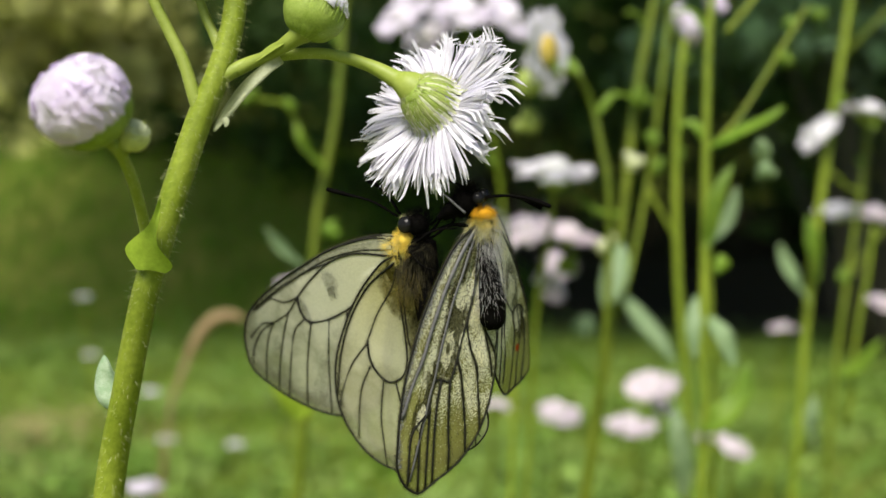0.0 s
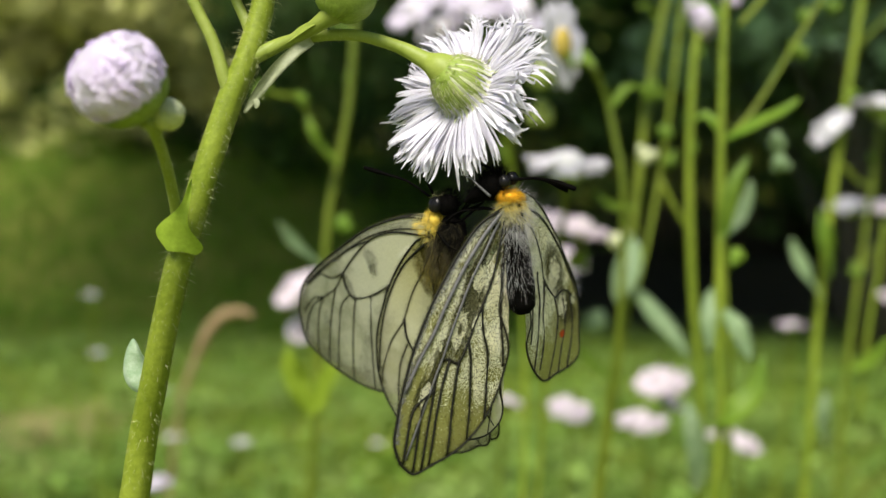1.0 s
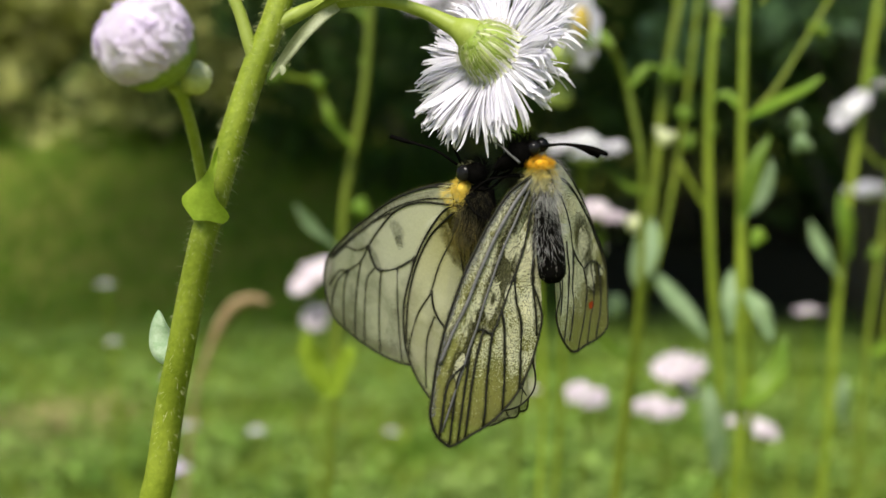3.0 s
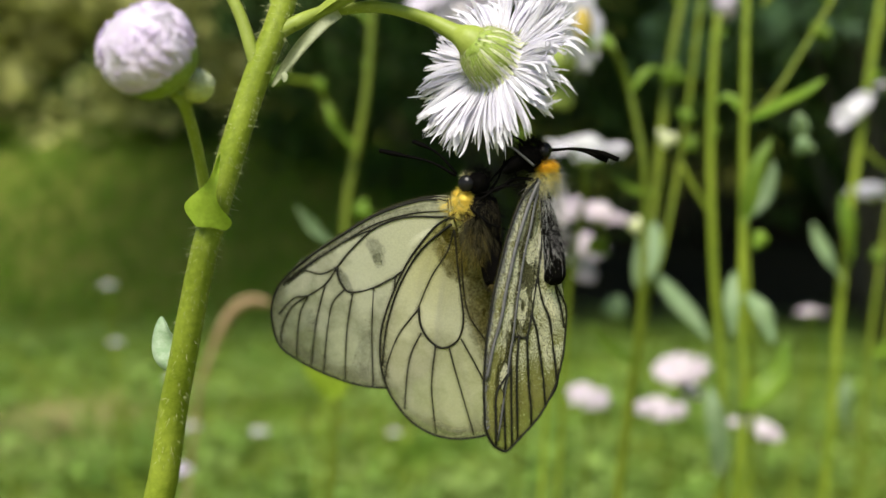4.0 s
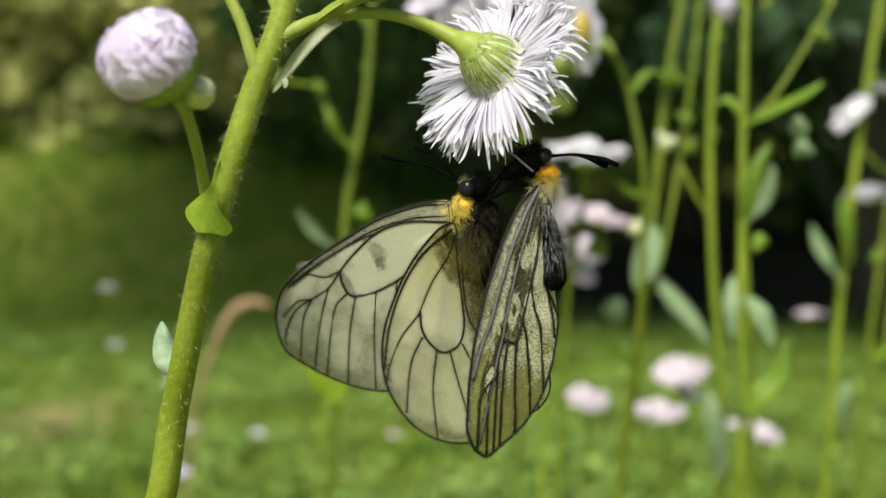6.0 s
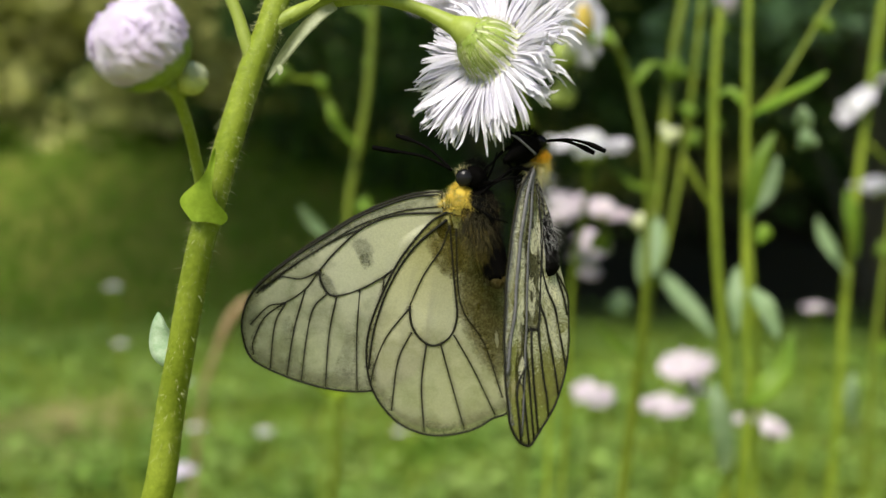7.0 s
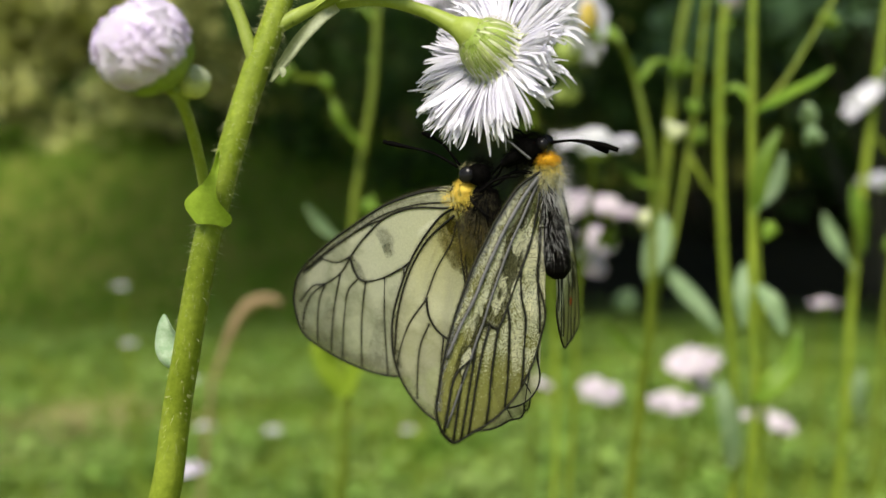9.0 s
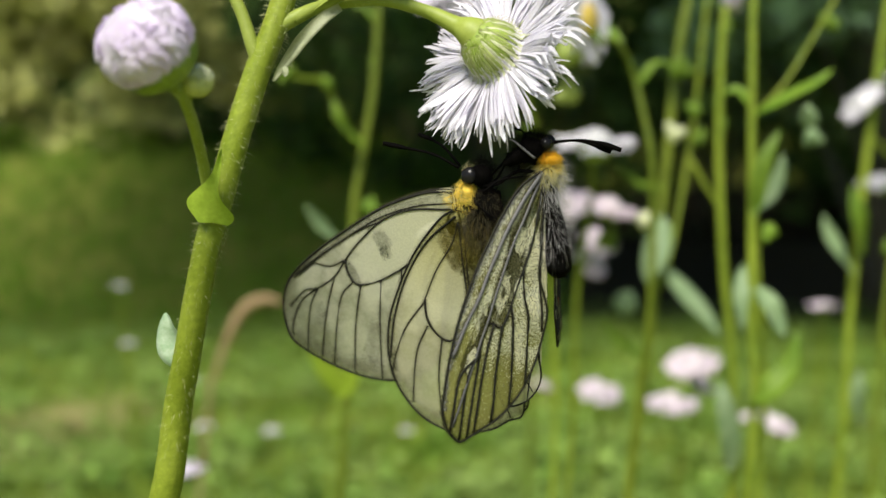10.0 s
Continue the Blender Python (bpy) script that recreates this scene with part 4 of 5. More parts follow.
FORE_BL_VEINS = [
    [(1.0, -1.3), (5.0, -5.5), (8.4, -10.5), (11.4, -16.4), (13.8, -20.9), (15.6, -24.7)],
    [(0.9, -1.7), (3.8, -6.4), (6.6, -11.5), (9.0, -17.5), (10.0, -20.5), (11.8, -25.2), (14.8, -34.1)],
    [(0.7, -2.7), (1.4, -6.3), (2.3, -10.3), (4.0, -14.2), (5.9, -18.7), (7.4, -21.5), (8.9, -21.0), (10.1, -20.7)],
    [(4.0, -14.2), (3.4, -17.7), (2.4, -21.3), (2.2, -25.8), (2.1, -30.4)],
    [(5.9, -18.9), (5.3, -22.0), (4.9, -27.4), (4.9, -32.9)],
    [(7.4, -21.5), (7.8, -26.3), (8.0, -34.7)],
    [(8.9, -21.0), (10.1, -26.1), (10.9, -35.6)],
    [(10.1, -20.7), (11.1, -24.8), (12.1, -36.1)],
    [(11.1, -24.8), (12.8, -27.3), (13.4, -36.1)],
    [(11.8, -25.2), (14.2, -27.6), (15.2, -34.7)],
    [(0.3, -3.1), (0.5, -9.0), (0.8, -13.8), (0.0, -19.2), (-0.6, -23.2)]]
HIND_BL_VEINS = [[(0.0, -15.1), (0.1, -24.1), (0.7, -33.0)], [(1.1, -19.6), (2.2, -27.6), (-0.2, -31.9)], [(2.2, -19.5), (3.5, -27.5), (3.4, -33.3)], [(-0.4, -16.0), (-0.7, -24.2), (-1.4, -29.2)]]
FORE_BR = [(3.2, 1.7), (7.5, 0.8), (11.6, -0.9), (15.9, -3.5), (20.2, -7.3), (23.8, -10.7), (26.0, -13.8), (26.4, -18.9), (26.2, -22.8), (22.5, -24.6), (16.7, -25.1), (12.8, -25.8), (9.7, -25.0), (6.4, -22.6), (5.2, -19.6), (6.6, -16.9), (5.5, -12.4), (4.3, -8.4), (2.5, -3.1), (1.4, -0.1)]
FORE_BR_VEINS = [
    [(5.3, -0.7), (11.4, -2.1), (17.0, -5.4), (22.0, -9.7), (25.5, -14.0)],
    [(4.2, -2.0), (8.3, -4.7), (10.9, -8.3), (12.0, -11.1), (16.3, -13.8)],
    [(16.3, -13.8), (20.2, -12.7), (25.2, -14.3)],
    [(12.0, -11.1), (11.5, -15.3), (12.1, -19.1), (10.0, -24.0)],
    [(9.3, -9.7), (10.1, -16.2), (8.0, -23.8)],
    [(16.3, -13.8), (17.4, -18.4), (13.6, -25.6)],
    [(19.3, -13.1), (20.4, -18.5), (16.9, -25.1)],
    [(22.5, -13.4), (23.5, -18.7), (21.3, -24.7)],
    [(3.9, -3.1), (6.5, -7.5), (7.6, -12.9), (6.7, -20.1)]]
SPOTS_BL = [[(4.1, -8.3), (5.9, -9.4), (6.0, -10.9), (4.6, -12.4), (3.1, -10.7)], [(6.9, -13.7), (8.2, -14.9), (9.0, -17.5), (8.5, -19.8), (7.3, -19.3), (6.1, -16.7)], [(11.9, -23.4), (13.2, -24.6), (13.5, -26.6), (12.6, -27.3), (11.7, -25.4)], [(10.5, -18.3), (10.9, -19.0), (10.6, -19.9), (10.2, -19.2)], [(0.9, -10.3), (3.2, -12.4), (3.4, -15.1), (2.7, -16.8), (1.5, -15.1), (0.8, -12.5)], [(4.6, -21.2), (4.8, -23.8), (4.0, -27.9), (3.2, -25.7), (3.6, -22.1)], [(2.6, -17.7), (1.9, -21.3), (0.8, -21.4), (1.0, -18.2)]]
DARKS_BL = [[(3.4, -7.7), (6.4, -8.1), (7.8, -11.9), (9.4, -15.8), (9.7, -20.9), (7.1, -21.7), (5.4, -18.5), (3.8, -14.2)], [(10.0, -17.5), (13.0, -22.5), (14.7, -27.1), (13.9, -28.9), (11.3, -24.3), (9.4, -20.9)], [(1.0, -2.0), (4.6, -6.0), (7.2, -10.2), (5.6, -10.7), (2.5, -6.4)]]
SPOTS_BR = [[(16.2, -7.3), (13.7, -8.8), (13.5, -11.6), (15.6, -12.8), (18.8, -10.0)], [(19.3, -12.6), (17.4, -14.1), (17.9, -16.5), (20.7, -16.8), (21.1, -14.2)], [(21.1, -9.7), (20.2, -10.5), (21.1, -11.7), (22.1, -10.7)], [(24.5, -13.0), (23.0, -13.8), (23.5, -15.2), (25.5, -14.5)], [(12.7, -2.5), (10.5, -4.6), (11.4, -7.4), (13.3, -5.5), (14.4, -3.6)]]
DARKS_BR = [[(12.4, -6.0), (12.0, -9.7), (16.2, -13.6), (20.2, -13.2), (20.2, -8.7), (15.7, -5.4)], [(16.2, -13.6), (17.9, -17.7), (25.0, -17.8), (25.5, -14.3), (20.2, -12.7)]]
SPOT_RED = [(19.5, -18.6), (18.4, -19.1), (18.6, -19.9), (19.9, -20.1), (20.7, -19.4)]
SMUDGE_A = [[(14.4, -9.0), (15.4, -10.2), (14.7, -12.0), (13.9, -13.6), (12.5, -12.8), (12.7, -10.2)], [(18.8, -14.9), (20.4, -13.9), (20.2, -16.5), (18.7, -18.0), (17.8, -17.8)], [(25.2, -20.5), (26.7, -23.2), (25.9, -25.3), (24.2, -23.2)], [(16.8, -21.3), (18.4, -26.7), (19.3, -29.6), (17.1, -31.7), (15.7, -28.2), (15.6, -22.6)]]
COSTA_A = [(2.9, -3.4), (7.1, -4.2), (13.1, -6.0), (19.3, -9.4), (25.2, -13.8), (29.9, -18.1), (28.6, -17.4), (22.7, -13.2), (16.9, -9.7), (11.9, -7.0), (7.1, -5.5), (2.8, -4.9)]
INNER_A = [(1.8, -7.9), (1.7, -13.5), (1.1, -20.7), (-0.6, -25.8), (-3.6, -31.0), (-6.0, -30.0), (-6.4, -24.5), (-5.8, -18.0), (-4.8, -12.0), (-2.2, -7.6)]
BASE_A = [(2.6, -6.6), (5.2, -9.2), (4.4, -12.4), (2.6, -15.2), (0.2, -14.0), (-0.2, -9.0)]


def butterfly_near_stem():
    ob = thing("butterfly", HANG, "translucent pale butterfly with folded wings and yellow collar", "butterfly", "butterflies on the flower")
    foot = (-5.45, -1.98, 0)
    for side, off in (("near", 0.55), ("far", -0.9)):
        fore = Wing(ob, foot, 178, -20, off, 0.35, "forewing", FORE_A, FORE_A[-1], M_WING, "translucent whitish forewing")
        for i, v in enumerate(FORE_VEINS_A):
            fore.vein(v, 0.17 if i in (1, 2, 3) else 0.115)
        for i, p in enumerate(SMUDGE_A):
            fore.patch(p, M_SMUDGE if i < 2 else M_FAINTSCALES, 0.04, "dark_patch", "smoky grey wing spot")
        fore.dust(0.42)
        fore.margin(FORE_A, 4, 15, 3.6)
        fore.band(COSTA_A, M_SMUDGE, "costal_band", "grey-dusted front edge of the wing")
        hind = Wing(ob, foot, 178, -20, off + (0.55 if off > 0 else -0.3), 0.35, "hindwing", HIND_A, HIND_A[0], M_HIND, "translucent yellowish hindwing")
        for i, v in enumerate(HIND_VEINS_A):
            hind.vein(v, 0.19 if i in (0, 2) else 0.125)
        hind.dust(0.42)
        hind.margin(HIND_A, 4, 14, 2.6)
        hind.patch(INNER_A, M_INNERSCALES, 0.04, "dark_patch", "dark dusted inner wing margin")
        hind.patch(BASE_A, M_INNERSCALES, 0.04, "dark_patch", "dark dusted wing base")
    bead("head", (-3.9, -2.0, -1.1), (1.7, 1.5, 1.5), M_BODY, ob)
    for dy in (-3.1, -0.9):
        bead("eye", ((-5.2, -2.0, -1.3)[0], dy, (-5.2, -2.0, -1.3)[2]), (1.15, 0.75, 1.2), M_EYE, ob, rough=0.0)
    bead("collar", (-5.6, -2.0, -3.3), (0.8, 0.95, 0.9), M_YELLOW, ob, rough=0.15)
    fur("collar_fur", (-5.8, -2.0, -3.4), (1.1, 1.2, 1.2), 900, 1.0, M_YELLOW, ob, thick=0.018)
    fur("collar_fur", (-7.1, -2.6, -4.0), (1.7, 0.9, 0.7), 150, 1.0, M_BUFFHAIR, ob, (-0.6, -1, 0.2), 0.2)
    fur("collar_fur", (-6.4, -2.8, -4.6), (1.8, 0.8, 0.7), 220, 1.1, M_YELLOW, ob, (-0.3, -1, 0), 0.6)
    bead("thorax", (-3.1, -1.2, -6.5), (2.6, 2.0, 4.0), M_BODY, ob, rough=0.15)
    fur("thorax_fur", (-2.9, -1.4, -6.5), (2.6, 2.1, 4.0), 1200, 1.3, M_BODY, ob)
    fur("wing_base_fur", (-5.5, -3.0, -5.4), (1.2, 0.7, 0.8), 60, 1.2, M_YELLOW, ob, down=1.0)
    fur("wing_base_fur", (-3.7, -3.0, -8.0), (1.6, 0.7, 2.4), 520, 2.2, M_OLIVEHAIR, ob, down=1.6)
    fur("wing_base_fur", (-3.7, -2.6, -9.5), (1.6, 0.6, 2.6), 110, 2.8, M_GOLDHAIR, ob, (0, -1, 0), 3.0)
    fur("thorax_fur", (-3.0, -1.6, -7.5), (2.7, 2.2, 4.6), 420, 1.5, M_OLIVEHAIR, ob, (-0.3, -1, 0), 1.2)
    limb("abdomen", [(-2.5, -1.0, -8.0), (-1.8, -0.8, -11.1), (-1.0, -0.4, -14.1), (-0.7, -0.2, -15.3)], (1.8, 2.0, 1.9, 0.9), ob)
    fur("abdomen_fur", (-1.8, -0.8, -11.4), (2.0, 1.9, 3.8), 700, 0.9, M_BODY, ob, down=0.8)
    bead("tail_tip", (-0.9, -0.3, -14.8), (1.6, 1.5, 1.4), M_TAIL, ob, rough=0.1, label="brown-olive abdomen tip")
    fur("tail_fur", (-1.0, -0.4, -14.5), (1.7, 1.7, 1.6), 260, 0.9, M_OLIVEHAIR, ob)
    fur("head_fur", (-3.9, -2.0, -0.7), (1.6, 1.4, 1.5), 800, 1.3, M_BODY, ob, down=-0.5, thick=0.018)
    fur("crest_fur", (-5.4, -2.0, -0.4), (0.8, 0.9, 0.5), 120, 0.8, M_BUFFHAIR, ob, down=-0.8)
    for pts in ([(-6.8, -2.6, -0.2), (-10.3, -3.6, 1.5), (-14.1, -4.6, 2.2), (-17.1, -5.4, 2.7)], [(-7.1, -1.4, 0.2), (-9.8, -0.6, 2.8), (-12.2, 0.4, 4.1), (-14.4, 1.2, 4.9)]):
        limb("antenna", pts, (0.20, 0.18, 0.18, 0.21, 0.38, 0.30), ob)
    for pts in ([(-3.4, -2.2, -2.7), (-0.4, -1.8, -1.3), (1.2, -1.0, -0.1), (0.1, -0.5, 1.5)], [(-3.1, -3.0, -3.5), (-0.8, -3.0, -1.8), (2.1, -2.0, -1.1)], [(-3.8, -3.6, -5.0), (-1.6, -4.0, -6.6), (0.5, -3.0, -7.3)], [(-3.2, -1.0, -3.1), (-1.6, 0.0, -0.4), (-0.7, 0.0, 2.3)]):
        limb("leg", pts, (0.22, 0.16, 0.10), ob)
    return ob


MOVING = []


def butterfly_on_back():
    ob = thing("butterfly", HANG, "dusky-veined butterfly with open wings and orange collar", "butterfly", "butterflies on the flower")
    foot = (5.45, 1.98, 0)
    root = (5.7, 1.0, 0)
    hind = Wing(ob, root, 257, -9, -0.6, 0.6, "hindwing", HIND_BL, HIND_BL[0], M_HIND, "translucent hindwing under the forewing")
    for v in HIND_BL_VEINS:
        hind.vein(v, 0.14)
    fore = Wing(ob, root, 262, -9, 0.2, 0.8, "forewing", FORE_BL, FORE_BL[-1], M_DUSTY, "dusty yellow-grey forewing with dark veins")
    for i, v in enumerate(FORE_BL_VEINS):
        fore.vein(v, 0.36 if i == 0 else 0.26 if i == 1 else 0.20, M_COSTA if i < 2 else None)
    fore.dust(0.5, M_DARKSCALES)
    edge = FORE_BL[:8]
    fore.band(edge + [(u - 1.0 - 0.4 * (i % 2), v - 0.5) for i, (u, v) in reversed(list(enumerate(edge)))], M_COSTASCALES, "costal_band", "grey-lilac front edge of the wing")
    for s in DARKS_BL:
        fore.patch(s, M_DARKSCALES, 0.03, "dark_patch", "smoky olive wing zone")
    for s in SPOTS_BL:
        fore.patch(s, M_CREAMSCALES, 0.05, "pale_patch", "pale cream wing spot")
    fore.patch([(7.3, -15.9), (7.9, -16.6), (7.9, -17.7), (7.4, -17.9), (7.0, -16.8)], M_DARKSCALES, 0.07, "dark_patch", "dusky centre of the pale spot")
    MOVING.extend((fore, hind))
    right = Wing(ob, foot, 108, 0, 0.0, 0.3, "forewing", FORE_BR, FORE_BR[-1], M_DUSTY, "dusty yellow-grey wing with one red spot")
    for i, v in enumerate(FORE_BR_VEINS):
        right.vein(v, 0.26 if i == 0 else 0.20)
    right.dust(0.5, M_DARKSCALES)
    MOVING.append(right)
    for s in DARKS_BR:
        right.patch(s, M_DARKSCALES, 0.03, "dark_patch", "smoky olive wing zone")
    for s in SPOTS_BR:
        right.patch(s, M_CREAMSCALES, 0.05, "pale_patch", "pale cream wing spot")
    right.patch(SPOT_RED, M_RED, 0.07, "red_patch", "small red wing spot")
    bead("head", (4.0, -0.7, 1.8), (1.9, 1.7, 1.7), M_BODY, ob, rough=0.15)
    fur("head_fur", (4.1, -0.7, 2.1), (1.8, 1.6, 1.6), 1000, 1.3, M_BODY, ob, down=-0.4, thick=0.018)
    for at in ((6.0, -0.4, 2.5), (5.5, 1.8, 3.1)):
        bead("eye", at, (0.92, 0.9, 0.98), M_EYE, ob, rough=0.0)
    bead("collar", (6.2, 1.0, 0.5), (0.75, 1.25, 0.6), M_ORANGE, ob, rough=0.15)
    fur("collar_fur", (6.0, 1.0, 0.7), (1.0, 2.0, 0.55), 1100, 0.8, M_ORANGE, ob, down=0.5, thick=0.02)
    fur("collar_fur", (5.9, 1.2, -0.4), (1.2, 1.9, 0.8), 420, 1.1, M_YELLOW, ob, down=0.8)
    limb("proboscis", [(5.2, -2.2, 0.5), (3.9, -2.9, 1.8), (2.7, -3.2, 2.9), (1.8, -3.3, 3.3)], (0.18, 0.16, 0.12), ob, M_COSTA)
    for dy in (-0.6, 0.6):
        limb("palp", [(3.6, -1.0 + dy, 1.6), (2.2, -1.6 + dy, 0.8), (0.9, -2.0 + dy, -0.1)], (1.1, 0.85, 0.3), ob)
    fur("face_fur", (2.4, -1.5, 0.9), (1.7, 1.2, 1.1), 420, 0.9, M_BODY, ob, down=0.6)
    fur("crown_fur", (4.2, -0.2, 3.2), (1.4, 1.2, 0.8), 320, 1.8, M_BODY, ob, (0, 0, 1), -0.9, 0.018)
    bead("thorax", (4.2, 2.9, -2.2), (2.0, 1.8, 4.0), M_BODY, ob, rough=0.1)
    fur("thorax_fur", (4.2, 2.9, -2.2), (2.0, 1.8, 4.0), 900, 1.0, M_BODY, ob)
    fur("thorax_fur", (4.4, 2.9, -2.5), (2.1, 1.9, 3.8), 760, 2.6, M_GREYHAIR, ob, (1, -0.5, 0), 0.6, 0.016)
    fur("thorax_fur", (5.0, 1.0, -1.5), (1.4, 1.5, 1.4), 520, 1.2, M_BUFFHAIR, ob, (0.6, -1, 0.3), 0.9, 0.013)
    fur("thorax_fur", (5.5, 2.7, -1.6), (1.3, 1.6, 1.7), 420, 1.2, M_BUFFHAIR, ob, (1, 0, 0.3), 0.9, 0.013)
    limb("abdomen", [(4.3, 2.7, -4.1), (5.0, 3.0, -7.8), (5.6, 3.3, -11.5), (5.8, 3.5, -14.3), (5.9, 3.6, -15.4)], (1.8, 1.95, 2.0, 1.8, 0.8), ob)
    fur("abdomen_fur", (5.1, 3.2, -10.3), (2.1, 2.1, 4.8), 900, 0.8, M_BODY, ob, down=0.8)
    fur("abdomen_fur", (5.1, 3.0, -8.8), (2.0, 2.0, 4.6), 300, 2.1, M_GREYHAIR, ob, (1, -0.5, 0.2), 0.6, 0.014)
    for pts in ([(7.2, -0.3, 2.6), (9.9, 0.9, 2.8), (12.6, 2.1, 2.3), (15.2, 3.3, 1.2)], [(6.6, 1.2, 2.9), (9.3, 2.0, 2.9), (11.6, 2.8, 2.2), (13.7, 3.5, 1.1)]):
        limb("antenna", pts, (0.20, 0.18, 0.18, 0.21, 0.40, 0.32), ob)
    for pts in ([(4.4, -0.4, -1.1), (1.9, -1.4, -1.0), (-0.2, -2.2, -2.5), (-2.1, -3.2, -2.8)], [(4.0, 0.4, 0.7), (1.8, -0.7, 2.0), (-0.7, -0.5, 0.1), (-1.9, -0.4, -0.9)], [(3.8, 1.3, 1.6), (2.4, 1.0, 4.4), (0.9, -0.1, 5.3)]):
        limb("leg", pts, (0.26, 0.18, 0.10), ob)
    return ob


BUTTERFLY_A = butterfly_near_stem()
BUTTERFLY_B = butterfly_on_back()

# ---- the plants behind ----
def stem_of(parent, pts, r, mat=None):
    return tube_part("stem", pts, [r * 0.42, r * 0.49, r * 0.52], mat or M_BGSTEM, parent, 5, 10, 0.02)


def simple_leaf(parent, pts, width, mat, up=(0, -0.7, 0.7)):
    return part("leaf", blade_leaf(bmesh.new(), pts, width * 0.7, up, 0.25, 4, 0.1), mat, parent)


def head_of(parent, at, way, radius, mat, seed, rays=46, back=0.16):
    """A smaller fleabane head farther off."""
    rng = random.Random(seed)
    turn = toward(way)
    m = Matrix.Translation(at) @ turn.to_4x4()
    cup = radius * 0.4
    head = part("cup", blob(bmesh.new(), m @ stretch((0, 0, -cup * 0.4), (cup, cup, cup * 0.7)), 14, 8, 0.05, 3), M_CUP, parent)
    part("disc", blob(bmesh.new(), m @ stretch((0, 0, cup * 0.12), (cup * 0.95, cup * 0.95, cup * (0.3 if mat is M_RAY else 0.7))), 14, 8, 0.1, 8), M_DISC if mat is M_RAY else mat, head)
    for k in range(rays):
        a = 6.283 * k / rays
        s = Vector((math.cos(a), math.sin(a), 0))
        q = Vector((-s.y, s.x, 0))
        l, lift = radius * rng.uniform(0.85, 1.05), rng.uniform(-back, back)
        pts = [m @ (s * cup * 0.9 + Vector((0, 0, cup * 0.1))), m @ (s * (cup + l) * 0.55 + q * l * 0.03 + Vector((0, 0, l * lift * 0.6))), m @ (s * l + q * l * rng.uniform(-0.08, 0.08) + Vector((0, 0, l * lift)))]
        part("ray", blade_leaf(bmesh.new(), pts, radius * 0.25, turn @ Vector((0, 0, 1)), 0.2, 2, peak=0.6), mat, head)


def meadow_flower(name, label, stems, heads=(), leaves_=(), buds=()):
    ob = thing(name, (0, 0, 0), label, "wildflower", "fleabanes behind")
    rng = random.Random(len(stems) * 31 + int(1000 * stems[0][0][0][0]))
    for pts, r in stems:
        stem_of(ob, pts, r)
        line = smooth(pts, 5)
        for k in range(3 if len(pts) > 6 else 0):
            p = line[int(len(line) * (0.05 + 0.13 * k) * rng.uniform(0.8, 1.1))]
            a = rng.uniform(0, 6.283)
            s = Vector((math.cos(a), 0.6 * math.sin(a), 0))
            l = 0.012 * rng.uniform(0.7, 1.3)
            simple_leaf(ob, [p, p + s * l * 0.5 + Vector((0, 0, l * 0.6)), p + s * l + Vector((0, 0, l * rng.uniform(0.3, 1.1)))], 0.006, M_BGLEAF, (0, -0.6, 0.8))
    for i, (at, way, radius, mat) in enumerate(heads):
        head_of(ob, at, way, radius, mat, len(name) + i * 7)
    for pts, w, mat in leaves_:
        simple_leaf(ob, pts, w, mat)
    for at, r, mat in buds:
        bm = blob(bmesh.new(), stretch(at, (r * 0.7, r * 0.7, r * 0.8)), 14, 10, 0.3, 3)
        for k in range(3):
            q = Vector(at) + Vector((rng.uniform(-1, 1), rng.uniform(-1, 1), rng.uniform(-0.8, 1.0))) * r * 0.8
            blob(bm, stretch(q, (r * 0.42, r * 0.42, r * 0.5)), 10, 8, 0.3, 3)
        part("bud", bm, M_BGLEAF if mat is M_CUP else mat, ob)
    return ob


def down(p, sway=0.02):
    """From p to the ground."""
    return [p, (p[0] - sway, p[1] + 0.01, p[2] * 0.5), (p[0] - sway * 1.2, p[1] + 0.02, -0.01)]


WHITE, PINK, LILAC = M_WHITEFAR, M_FARRAY, M_LILACRAY
FLEA = "green fleabane stem with white flower heads in the meadow"
meadow_flower("fleabane_plant", FLEA,
    [([(-0.044, 0.427, 0.622), (-0.045, 0.427, 0.597), (-0.048, 0.427, 0.561), (-0.054, 0.427, 0.528), (-0.058, 0.427, 0.500), (-0.065, 0.427, 0.388)] + down((-0.065, 0.427, 0.383))[1:], 0.0040), ([(-0.054, 0.427, 0.536), (-0.060, 0.420, 0.546), (-0.068, 0.415, 0.562), (-0.077, 0.410, 0.564), (-0.085, 0.405, 0.565)], 0.0022)],
    (), [([(-0.058, 0.410, 0.490), (-0.065, 0.400, 0.497), (-0.070, 0.395, 0.503), (-0.073, 0.390, 0.509)], 0.011, M_PALELEAF), ([(-0.051, 0.420, 0.535), (-0.057, 0.415, 0.540), (-0.061, 0.410, 0.547), (-0.064, 0.410, 0.555)], 0.008, M_BGLEAF), ([(-0.063, 0.425, 0.424), (-0.058, 0.418, 0.434), (-0.054, 0.412, 0.443), (-0.052, 0.410, 0.450)], 0.016, M_LEAF), ([(-0.064, 0.425, 0.424), (-0.069, 0.420, 0.436), (-0.072, 0.416, 0.446), (-0.073, 0.414, 0.455)], 0.015, M_LEAF)],
    [((-0.049, 0.410, 0.508), 0.0045, M_CUP), ((-0.083, 0.405, 0.565), 0.004, M_CUP), ((-0.066, 0.410, 0.562), 0.003, M_CUP)])
